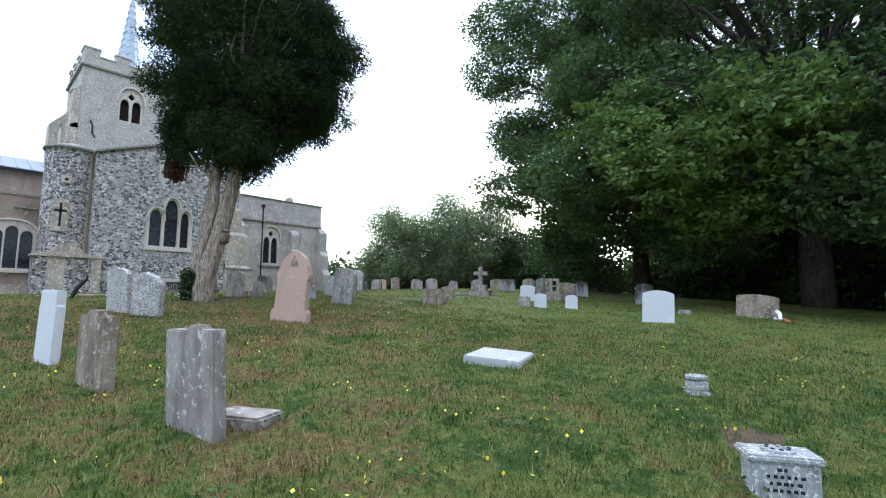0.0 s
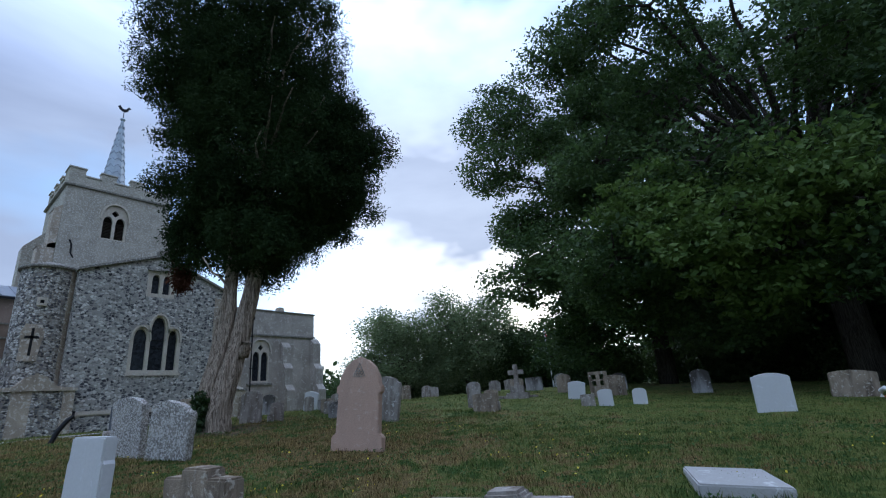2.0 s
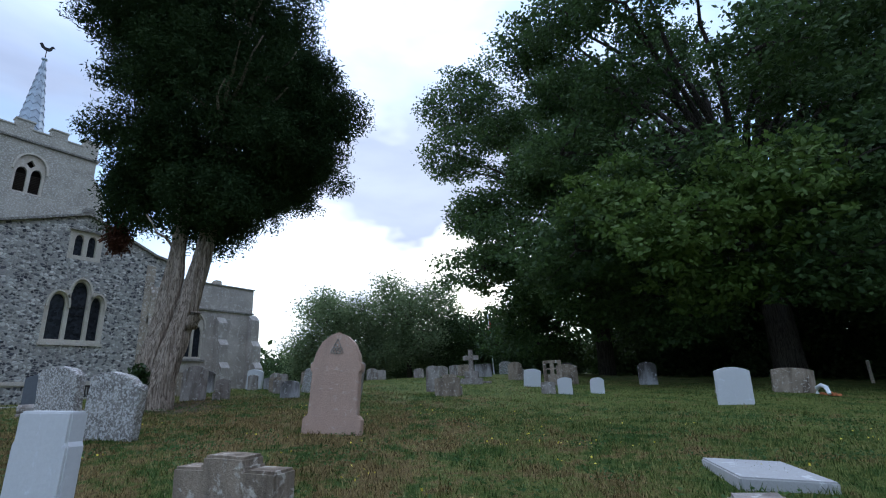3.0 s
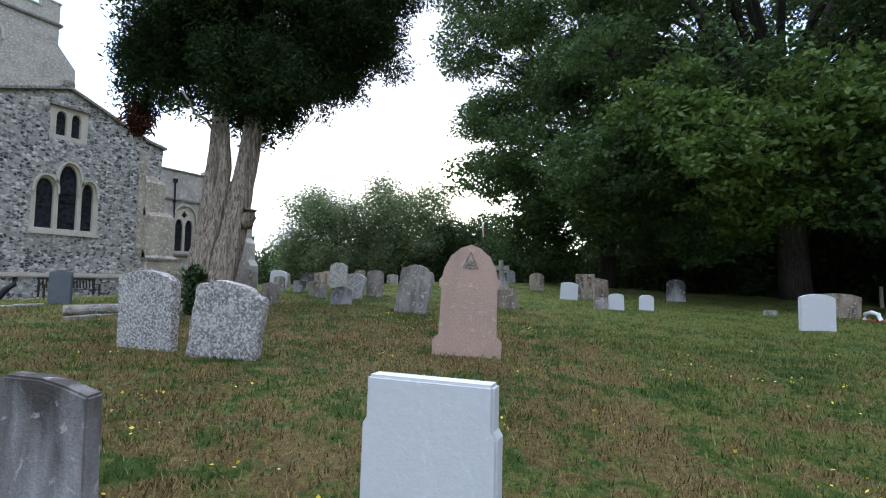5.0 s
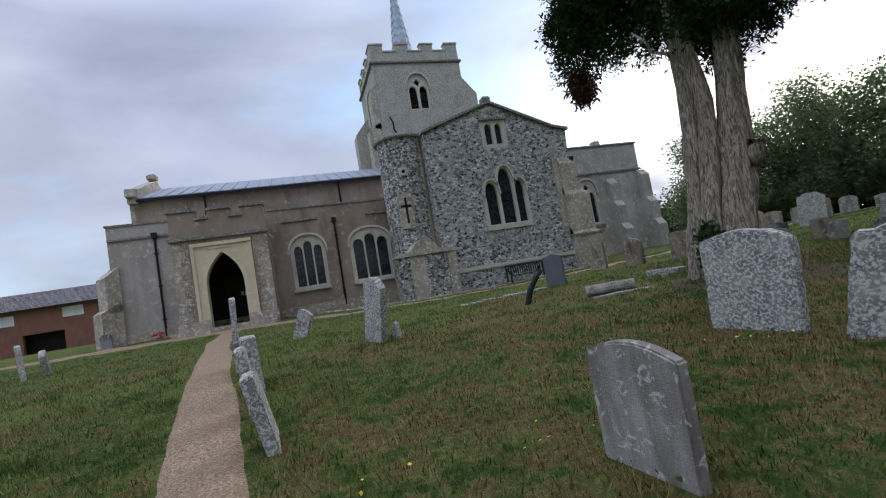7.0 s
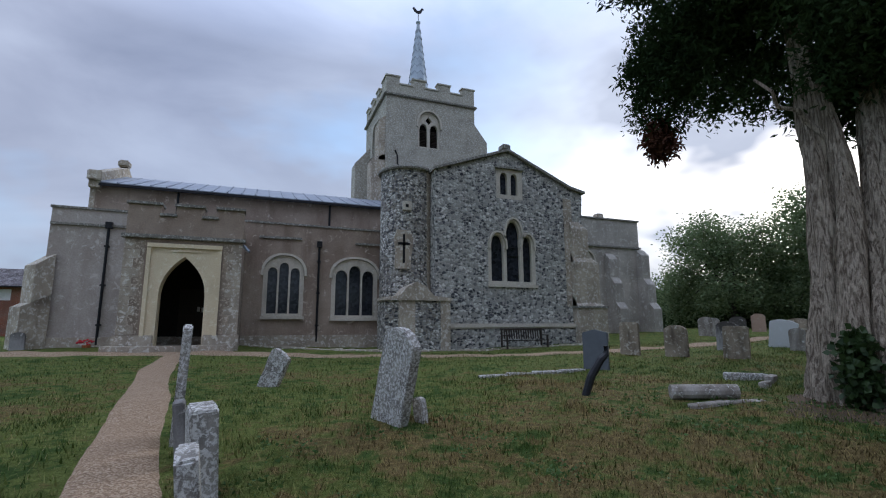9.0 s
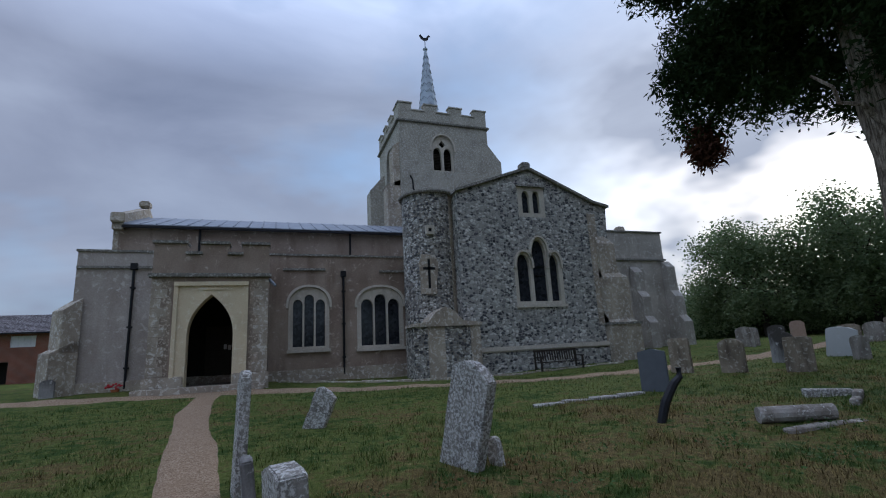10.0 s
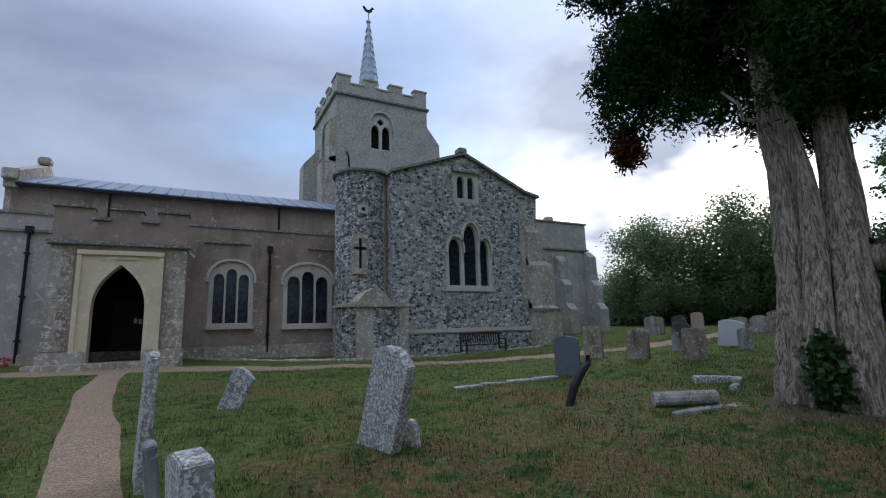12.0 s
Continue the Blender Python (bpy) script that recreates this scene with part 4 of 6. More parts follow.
# near-black sheets behind both openings stand in for the belfry's inner shade
boxed("belfry_dark", 8.8, 10.4, TOWER_Y + 0.62, TOWER_Y + 0.66, 14.3, 17.0, "dark", win)
boxed("belfry_dark", TX0 + 0.5, TX0 + 0.54, 43.5, 45.3, 14.3, 17.0, "dark", church)
for nm, x0, x1, y0, y1, z0, z1 in (("string_course", TX0 - 0.16, TX1 + 0.16, TOWER_Y - 0.16, TY1 + 0.16, 17.75, 17.92),):
    boxed(nm, x0, x1, y0, y1, z0, z1, "coping", church, bevel=0.04)


def battlement(a, b, inward):
    """One side of the parapet, with merlons."""
    a, b = Vector(a), Vector(b)
    d = (b - a).normalized()
    n = Vector(inward) * 0.45
    length = (b - a).length
    for k in range(7):
        s0, s1 = length * k / 7, length * (k + 1) / 7
        z1 = 19.14 if k % 2 == 0 else 18.62
        bm = bmesh.new()
        for zz0, zz1, g in ((17.925, z1, 0.0), (z1 + 0.002, z1 + 0.1, 0.06)):
            p = [a + d * (s0 - g) - n * (g / 0.45), a + d * (s1 + g) - n * (g / 0.45), a + d * (s1 + g) + n * (1 + g / 0.45), a + d * (s0 - g) + n * (1 + g / 0.45)]
            lo, hi = [bm.verts.new((q.x, q.y, zz0)) for q in p], [bm.verts.new((q.x, q.y, zz1)) for q in p]
            bm.faces.new(lo[::-1])
            bm.faces.new(hi)
            for i in range(4):
                bm.faces.new((lo[i], lo[(i + 1) % 4], hi[(i + 1) % 4], hi[i]))
        bmesh.ops.recalc_face_normals(bm, faces=bm.faces[:])
        part("merlon" if k % 2 == 0 else "crenel", bm, "tower", church)


battlement((TX0, TOWER_Y, 0), (TX1, TOWER_Y, 0), (0, 1, 0))
battlement((TX0, TY1, 0), (TX0, TOWER_Y + 0.46, 0), (1, 0, 0))
battlement((TX1, TOWER_Y + 0.46, 0), (TX1, TY1, 0), (-1, 0, 0))
battlement((TX1 - 0.46, TY1, 0), (TX0 + 0.46, TY1, 0), (0, -1, 0))
# tower buttresses with sloped heads
for x0, x1, y0, y1, z, dx in ((TX1 + 0.003, 13.9, TOWER_Y + 0.1, TOWER_Y + 1.4, 15.4, -1), (5.55, TX0 - 0.003, 46.0, TY1 - 0.1, 14.4, 1)):
    bm = bmesh.new()
    box(bm, x0, x1, y0, y1, 1.3, z)
    inner, outer = (x0, x1) if dx < 0 else (x1, x0)
    vs = [bm.verts.new(p) for p in ((outer, y0, z + 0.002), (outer, y1, z + 0.002), (inner, y1, z + 1.3), (inner, y0, z + 1.3), (inner, y0, z + 0.002), (inner, y1, z + 0.002))]
    for q in ((0, 1, 2, 3), (0, 3, 4), (1, 5, 2), (3, 2, 5, 4)):
        bm.faces.new([vs[i] for i in q])
    bmesh.ops.recalc_face_normals(bm, faces=bm.faces[:])
    part("buttress", bm, "tower", church)
for y0, y1, x, tops in ((TOWER_Y + 0.1, TOWER_Y + 1.3, 6.0, (13.2, 15.9)),):
    bm = bmesh.new()
    base = 1.3
    for k, z in enumerate(tops):
        xo = 5.75 + 0.45 * k
        box(bm, xo, TX0 - 0.003, y0, y1, base, z)
        vs = [bm.verts.new(p) for p in ((xo - 0.04, y0, z + 0.002), (xo - 0.04, y1, z + 0.002), (TX0 - 0.003, y1, z + 0.4), (TX0 - 0.003, y0, z + 0.4), (TX0 - 0.003, y0, z + 0.002), (TX0 - 0.003, y1, z + 0.002))]
        for q in ((0, 1, 2, 3), (0, 3, 4), (1, 5, 2), (3, 2, 5, 4)):
            bm.faces.new([vs[i] for i in q])
        base = z
    bmesh.ops.recalc_face_normals(bm, faces=bm.faces[:])
    part("buttress", bm, "ashlar", church)
bm = bmesh.new()
tube(bm, [(7.25, TOWER_Y - 0.03, 13.9), (7.4, TOWER_Y - 0.03, 13.6), (7.42, TOWER_Y - 0.03, 13.0), (7.6, TOWER_Y - 0.03, 12.7)], [0.05, 0.05, 0.05, 0.04], 6)
part("tie_iron", bm, "iron", church)
bm = bmesh.new()
CX, CY = 9.77, TOWER_Y + 3.15
lathe(bm, [(1.05, 17.5), (0.92, 18.9), (0.10, 25.7), (0.17, 25.75), (0.19, 25.85), (0.1, 25.95)], 8, (CX, CY, 0))
spire = part("spire", bm, "spire_lead", church, "slender lead-covered needle spire")
for i in range(8):
    for k in range(11):
        z0 = 18.7 + k * 0.62
        r0, r1 = 0.94 - 0.82 * (z0 - 18.9) / 6.8, 0.94 - 0.82 * (z0 + 0.3 - 18.9) / 6.8
        a0, a1 = 2 * math.pi * (i + 0.5) / 8, 2 * math.pi * (i + 1.5) / 8
        p0 = Vector((CX + r0 * math.cos(a0), CY + r0 * math.sin(a0), z0))
        p2 = Vector((CX + r0 * math.cos(a1), CY + r0 * math.sin(a1), z0))
        p1 = (Vector((CX + r1 * math.cos(a0), CY + r1 * math.sin(a0), z0 + 0.3)) + Vector((CX + r1 * math.cos(a1), CY + r1 * math.sin(a1), z0 + 0.3))) / 2
        bm = bmesh.new()
        tube(bm, [p0, p1, p2], [0.022] * 3, 4)
        part("lead_roll", bm, "lead", spire)
bm = bmesh.new()
tube(bm, [(CX, CY, 25.9), (CX, CY, 26.6)], [0.03, 0.03], 6)
cock = [(-0.42, 26.95), (-0.30, 26.72), (-0.12, 26.58), (0.1, 26.58), (0.25, 26.72), (0.3, 26.95), (0.42, 27.0), (0.34, 27.1), (0.26, 27.14), (0.18, 27.02), (0.1, 26.86), (-0.1, 26.82), (-0.22, 26.98), (-0.3, 27.1)]
cb = plate([(CX + px * 1.1, pz) for px, pz in cock], (), 0.04, CY - 0.02)
me = bpy.data.meshes.new("tmp")
cb.to_mesh(me)
bm.from_mesh(me)
bpy.data.meshes.remove(me)
cb.free()
part("weathercock", bm, "iron", church, "black silhouette weathercock")

wing()

# ---- brick barn beyond the west end ----
barn = thing("barn", (-24, 55, 1.4), "long red-brick barn with a mossy slate roof", "barn")
holes = []
for x, z, w, h in ((-0.2, 3.0, 1.7, 0.8), (4.6, 3.1, 1.5, 0.8), (-4.5, 2.9, 1.6, 0.9), (-4.2, 0.9, 1.2, 0.8), (2.5, 0.2, 2.8, 1.9), (-9.0, 2.9, 1.6, 0.9)):
    holes.append([(x - w / 2, z), (x + w / 2, z), (x + w / 2, z + h), (x - w / 2, z + h)])
part("wall", plate([(-16, -0.4), (8.5, -0.4), (8.5, 4.15), (-16, 4.15)], holes, 0.35, 0), "brick", barn)
for loop in holes[:2]:
    w = new("window")
    w.parent = barn
    x0, x1, z0, z1 = loop[0][0], loop[1][0], loop[0][1], loop[2][1]
    bars = [[(x0 + (x1 - x0) * (i + 0.08) / 4, z0 + (z1 - z0) * (k + 0.08) / 2), (x0 + (x1 - x0) * (i + 0.92) / 4, z0 + (z1 - z0) * (k + 0.08) / 2), (x0 + (x1 - x0) * (i + 0.92) / 4, z0 + (z1 - z0) * (k + 0.92) / 2), (x0 + (x1 - x0) * (i + 0.08) / 4, z0 + (z1 - z0) * (k + 0.92) / 2)] for i in range(4) for k in range(2)]
    part("window_frame", plate(loop, bars, 0.08, 0.05), "white_paint", w)
    boxed("pane", x0, x1, 0.15, 0.17, z0, z1, "white_paint", w)
# the barn's unlit inside, painted as one near-black sheet behind the openings
boxed("dark_inside", -15.9, 8.4, 1.2, 1.25, -0.4, 4.1, "dark", barn)
bm = bmesh.new()
vs = [bm.verts.new(p) for p in ((-16.3, -0.4, 4.08), (8.8, -0.4, 4.08), (8.8, 3.2, 5.68), (-16.3, 3.2, 5.68), (8.8, 6.8, 4.08), (-16.3, 6.8, 4.08))]
bm.faces.new(vs[:4])
bm.faces.new((vs[3], vs[2], vs[4], vs[5]))
roof = part("roof", bm, "roof_tile", barn, "mossy weathered slate roof")
for k in range(14):
    t0, t1 = k / 14, (k + 1) / 14
    y0, y1, z0, z1 = -0.4 + 3.6 * t0, -0.4 + 3.6 * t1 + 0.03, 4.1 + 1.6 * t0, 4.1 + 1.6 * t1
    bm = bmesh.new()
    vs = [bm.verts.new(p) for p in ((-16.3, y0, z0 + 0.06), (8.8, y0, z0 + 0.06), (8.8, y1, z1 + 0.02), (-16.3, y1, z1 + 0.02), (-16.3, y0, z0), (8.8, y0, z0))]
    bm.faces.new(vs[:4])
    bm.faces.new((vs[4], vs[5], vs[1], vs[0]))
    part("slate_course", bm, "roof_tile", roof)
boxed("end_wall", 8.5, 8.8, 0.0, 6.5, -0.4, 4.15, "brick", barn)
boxed("gutter", -16.3, 8.8, -0.52, -0.42, 4.02, 4.12, "iron", barn)

# ---- headstones and other memorials ----


def outline(kind, w, h):
    """The front outline of a headstone, (x, z) from the bottom left corner."""
    a = w / 2
    base = [(-a, -0.25), (a, -0.25)]
    if kind == "flat":
        return base + [(a, h * 0.97), (a * 0.6, h), (-a * 0.6, h), (-a, h * 0.98)]
    if kind == "round":
        return base + [(a, h - a * 0.55)] + [(a * math.cos(t), h - a * 0.55 + a * 0.55 * math.sin(t)) for t in np.linspace(0.15, math.pi - 0.15, 11)] + [(-a, h - a * 0.55)]
    if kind == "segment":
        return base + [(a, h * 0.9)] + [(a * u, h * 0.9 + h * 0.1 * (1 - u * u)) for u in (0.75, 0.5, 0.25, 0, -0.25, -0.5, -0.75)] + [(-a, h * 0.9)]
    if kind == "ogee":
        up = [(a, h * 0.84), (a * 0.93, h * 0.90), (a * 0.72, h * 0.91), (a * 0.55, h * 0.965), (a * 0.28, h * 0.995), (0, h)]
        return base + up + [(-x, z) for x, z in reversed(up[:-1])]
    if kind == "gothic":
        up = [(a, 0.14 * h), (a * 0.92, 0.17 * h), (a * 0.84, 0.18 * h), (a * 0.82, h * 0.60), (a * 0.90, h * 0.605), (a * 0.90, h * 0.68), (a * 0.82, h * 0.69), (a * 0.76, h * 0.78), (a * 0.58, h * 0.89), (a * 0.3, h * 0.965), (0, h)]
        return base + up + [(-x, z) for x, z in reversed(up[:-1])]
    if kind == "stepped":
        up = [(a, h * 0.93), (a * 0.42, h * 0.935), (a * 0.40, h)]
        return base + up + [(-x, z) for x, z in reversed(up)]
    if kind == "ridge":
        return base + [(a, h * 0.955), (a * 0.42, h * 0.957), (a * 0.40, h), (-a * 0.05, h), (-a * 0.07, h * 0.96), (-a, h * 0.965)]
    if kind == "notched":
        up = [(a, h * 0.78), (a * 0.94, h * 0.81), (a * 0.94, h)]
        return base + up + [(-x, z) for x, z in reversed(up)]
    if kind == "peak":
        return base + [(a, h * 0.92), (0, h), (-a, h * 0.92)]
    if kind == "skew":
        return base + [(a, h * 0.90), (a * 0.1, h), (-a * 0.6, h * 1.0), (-a, h * 0.96)]
    return base + [(a, h), (-a, h)]


def slab_mesh(loop, thick, rough=0.0, bevel=0.012):
    pts = []
    for (ax, az), (bx, bz) in zip(loop, loop[1:] + loop[:1]):
        n = max(1, int(math.hypot(bx - ax, bz - az) / 0.12)) if rough else 1
        for i in range(n):
            j = rough * random.uniform(-1, 1) if i or rough else 0.0
            pts.append((ax + (bx - ax) * i / n + j, az + (bz - az) * i / n + rough * random.uniform(-1, 1)))
    bm = plate(pts, (), thick, -thick / 2)
    rim = [e for e in bm.edges if len(e.link_faces) == 2 and e.calc_face_angle() > 0.9]
    if bevel:
        bmesh.ops.bevel(bm, geom=rim, offset=bevel, segments=2, affect="EDGES", clamp_overlap=True)
    return bm


def headstone(x, y, w, h, thick, turn, kind, mat, label, lean=0.0, side=0.0, rough=0.0, group="headstones"):
    ob = thing("headstone", (x, y, float(land_fine(x, y)) - 0.02), label, "headstone", group, turn=turn)
    ob.matrix_world = ob.matrix_world @ pose(0, 0, 0, lean, side, 0)
    part("slab", slab_mesh(outline(kind, w, h), thick, rough), mat, ob)
    return ob


def carving(ob, kind, w, z, face, mat="coping", rows=4):
    """Worn lettering rows or a small carved emblem on a stone's face."""
    if kind == "rows":
        for k in range(rows):
            half = w * random.uniform(0.25, 0.42)
            bm = bmesh.new()
            box(bm, -half, half, min(face, face * 1.02), max(face, face * 1.02), z - k * 0.09, z - k * 0.09 + 0.022)
            part("lettering", bm, mat, ob)
    else:
        bm = bmesh.new()
        for a in np.linspace(0, 2 * math.pi, 6, endpoint=False):
            m = pose(0.0, face, z, 0, math.degrees(a), 0)
            tube(bm, [m @ Vector((0.015, 0, 0.0)), m @ Vector((0.06, 0, 0.03)), m @ Vector((0.03, 0, 0.085))], [0.010, 0.012, 0.005], 5)
        tube(bm, [(0, face, z + 0.16), (-0.11, face, z - 0.06), (0.11, face, z - 0.06), (0, face, z + 0.16)], [0.008] * 4, 5)
        part("emblem", bm, mat, ob, "carved foliate emblem")


# nearest the walk
t1 = headstone(1.28, 3.98, 0.62, 0.82, 0.11, -77, "ridge", "grey_stone", "stained grey headstone with a raised middle and square shoulders", 2, -2, 0.004)
boxed_at = thing("kerb_slab", (1.66, 3.98, float(land(1.66, 3.98))), "low weathered foot slab behind a headstone", "grave slab", turn=-64)
bm = bmesh.new()
box(bm, -0.26, 0.26, -0.17, 0.17, -0.1, 0.07)
bmesh.ops.bevel(bm, geom=bm.edges[:], offset=0.02, segments=2, affect="EDGES")
part("slab", bm, "grey_stone", boxed_at)
headstone(1.0, 6.0, 0.62, 0.80, 0.13, -80, "stepped", "brown_stone", "brown-streaked headstone with square shoulders", 1, 1, 0.004)
headstone(0.79, 7.63, 0.57, 0.90, 0.10, -80, "notched", "white_stone", "smooth white headstone with notched shoulders", -1, 1.5)
headstone(0.28, 9.58, 0.61, 0.69, 0.10, -70, "skew", "dark_stone", "grey headstone stained black from its mossy top", 3, 2, 0.005)
headstone(-0.02, 11.5, 0.64, 0.72, 0.08, -83, "segment", "grey_stone", "thin grey headstone with a shallow curved top", 2, 2, 0.003)
headstone(2.66, 13.05, 0.86, 1.04, 0.13, -74, "segment", "lichen_stone", "headstone covered in pale lichen under the evergreen", 5, 5, 0.008)
headstone(2.90, 11.85, 0.92, 0.95, 0.13, -69, "ogee", "lichen_stone", "leaning lichen-covered headstone with a scrolled top", 7, 13, 0.008)
pk = headstone(5.06, 9.62, 0.95, 1.55, 0.15, -66, "gothic", "pink_stone", "tall pinkish sandstone headstone with a pointed head and carved emblem", -3, 3)
carving(pk, "emblem", 0.9, 1.28, -0.078)
carving(pk, "rows", 0.6, 1.02, -0.0765, "pink_stone", 6)
headstone(8.60, 12.9, 0.78, 1.18, 0.13, -70, "ogee", "grey_stone", "leaning grey headstone with a curved top", 4, 11, 0.006)
headstone(6.7, 16.5, 0.66, 0.90, 0.10, -60, "ogee", "grey_stone", "pale grey headstone with a scrolled top", 0, 2)
headstone(7.05, 16.0, 0.18, 0.24, 0.08, -60, "round", "grey_stone", "small round-topped grey footstone")
headstone(12.7, 4.65, 0.76, 0.84, 0.10, -64, "segment", "white_stone", "white headstone with a shallow curved top", 0, 2)
headstone(4.30, 19.70, 0.50, 0.80, 0.07, -55, "peak", "slate_stone", "blue-grey slate headstone with a shallow peak")
headstone(-0.60, 17.17, 0.56, 1.10, 0.12, -70, "segment", "lichen_stone", "narrow lichen-grown headstone leaning to one side", 3, 20, 0.01)
headstone(-0.26, 17.02, 0.16, 0.28, 0.09, -70, "skew", "lichen_stone", "broken stone fragment leaning on a headstone", 0, -12, 0.008)
headstone(-1.80, 20.5, 0.34, 0.66, 0.12, -30, "skew", "lichen_stone", "small lichen-grown stone leaning steeply", 5, 24, 0.01)
# the row set edge-on beside the path
for x, y, w, h, tk, tn, ln, mt in ((-2.70, 17.15, 0.50, 1.10, 0.085, 97, 2, "lichen_stone"), (-2.56, 16.55, 0.42, 0.52, 0.09, 95, -6, "dark_stone"), (-2.32, 15.55, 0.60, 0.66, 0.17, 99, -3, "lichen_stone"), (-2.24, 14.5, 0.46, 0.70, 0.10, 95, -6, "lichen_stone"), (-2.02, 13.45, 0.60, 0.62, 0.10, 93, -12, "lichen_stone")):
    headstone(x, y, w, h, tk, tn, "skew", mt, "thin lichen-grown stone standing edge-on beside the path", ln, 2, 0.008, "stones beside the path")
# leaning group west of the path, and one at the western buttress
for x, y, w, h, tn, ln, sd, mt in ((-8.3, 22.4, 0.5, 0.75, -60, 8, 16, "lichen_stone"), (-7.95, 22.7, 0.5, 0.85, -66, 4, -14, "lichen_stone"), (-7.6, 23.0, 0.45, 0.62, -70, 6, 20, "lichen_stone"), (-8.9, 23.4, 0.4, 0.5, -64, 0, 4, "white_stone")):
    headstone(x, y, w, h, 0.12, tn, "segment", mt, "old lichen-grown headstone leaning in a huddled group", ln, sd, 0.008)
headstone(-9.3, 31.6, 0.4, 0.6, 0.1, 0, "round", "dark_stone", "small dark round-topped stone at the wall foot", 3, 0)
# middle distance and far rows
for x, y, w, h, k, mt, ln, sd in (
    (6.9, 21.6, 0.48, 0.84, "flat", "brown_stone", 0, 0), (7.4, 20.6, 0.52, 0.76, "round", "brown_stone", 2, 0), (9.85, 21.2, 0.50, 0.80, "round", "dark_stone", 0, 2),
    (8.1, 19.6, 0.52, 0.75, "flat", "brown_stone", 2, 2), (11.6, 20.9, 0.66, 0.78, "segment", "white_stone", 3, 8), (19.6, 30.0, 0.8, 1.0, "round", "grey_stone", 0, 0),
    (20.4, 30.3, 0.7, 0.95, "round", "grey_stone", 0, 0), (22.4, 30.4, 0.8, 0.95, "round", "dark_stone", 0, 0), (24.6, 30.8, 0.7, 1.05, "round", "pink_stone", 0, 0), (16.6, 23.6, 0.66, 0.74, "segment", "brown_stone", 0, 2),
    (18.6, 23.9, 0.7, 0.78, "round", "grey_stone", 0, 0), (20.4, 24.2, 0.6, 0.90, "segment", "brown_stone", 0, 0), (14.8, 20.8, 0.78, 1.12, "ogee", "lichen_stone", 2, 4), (22.6, 24.6, 0.7, 0.8, "round", "grey_stone", 0, 2),
    (7.5, 16.45, 0.40, 0.56, "peak", "grey_stone", 0, 0), (11.0, 20.1, 0.36, 0.60, "round", "grey_stone", 0, 0), (11.0, 19.1, 0.44, 0.45, "peak", "dark_stone", 0, 0), (9.7, 17.1, 0.38, 0.48, "flat", "brown_stone", 0, 0),
    (8.76, 15.2, 0.56, 0.50, "round", "dark_stone", 0, 0), (10.1, 15.95, 0.56, 0.78, "segment", "lichen_stone", 2, 14), (11.0, 15.85, 0.50, 0.88, "segment", "grey_stone", 0, 2), (9.45, 16.6, 0.34, 0.42, "flat", "grey_stone", 0, 0),
    (12.8, 13.1, 0.46, 0.85, "round", "grey_stone", 0, 0), (11.5, 11.7, 0.74, 0.54, "flat", "brown_stone", 0, 0), (11.9, 11.6, 0.24, 0.28, "flat", "grey_stone", 0, 0), (13.6, 13.0, 0.5, 0.55, "segment", "brown_stone", 0, 2),
    (16.6, 11.3, 0.62, 0.66, "segment", "white_stone", 2, 6), (14.4, 9.25, 0.44, 0.52, "segment", "white_stone", 0, 0), (15.2, 8.5, 0.42, 0.50, "round", "white_stone", 0, 2), (13.9, 9.6, 0.42, 0.36, "flat", "grey_stone", 0, 0),
    (17.6, 3.4, 1.15, 0.74, "segment", "brown_stone", 3, 4), (20.2, 21.8, 0.6, 0.56, "segment", "grey_stone", 0, 0), (22.4, 20.8, 0.6, 0.56, "round", "grey_stone", 0, 0),
    (24.2, 20.4, 0.7, 0.66, "round", "grey_stone", 0, 2), (25.0, 19.3, 0.8, 0.70, "segment", "brown_stone", 0, 0), (22.1, 14.3, 0.44, 0.48, "flat", "grey_stone", 0, 0),
    (20.5, 13.8, 0.66, 0.84, "round", "brown_stone", 0, 0), (22.5, 16.6, 0.9, 0.7, "flat", "dark_stone", 0, 0), (20.5, 8.0, 0.7, 0.9, "round", "dark_stone", 0, 0), (23.0, 12.2, 0.7, 0.8, "round", "dark_stone", 0, 0),
    (29.0, 22.5, 0.8, 0.8, "segment", "grey_stone", 0, 0), (30.0, 19.0, 0.9, 0.9, "round", "lichen_stone", 0, 0),
):
    headstone(x, y, w, h, 0.12, -66 + (x * 7.3 + y * 3.1) % 12 - 6, k, mt, {"white_stone": "pale white headstone standing in the grass", "brown_stone": "brown weathered headstone in a mown lawn", "dark_stone": "dark stained headstone in a mown lawn", "grey_stone": "grey weathered headstone in a mown lawn", "pink_stone": "reddish-brown round-topped sandstone headstone", "lichen_stone": "pale lichen-covered headstone leaning over"}[mt], ln, sd, 0.004)

# a stone cross on a stepped base
cross = thing("stone_cross", (17.0, 14.1, float(land(17.0, 14.1))), "weathered stone cross on a stepped base", "grave cross", turn=-64)
boxed("base", -0.45, 0.45, -0.35, 0.35, -0.2, 0.22, "grey_stone", cross, bevel=0.02)
boxed("plinth", -0.28, 0.28, -0.22, 0.22, 0.22, 0.5, "grey_stone", cross, bevel=0.02)
bm = plate([(-0.1, 0.5), (0.1, 0.5), (0.09, 0.95), (0.32, 0.95), (0.32, 1.13), (0.09, 1.13), (0.09, 1.36), (-0.09, 1.36), (-0.09, 1.13), (-0.32, 1.13), (-0.32, 0.95), (-0.09, 0.95)], (), 0.16, -0.08)
part("cross", bm, "grey_stone", cross)
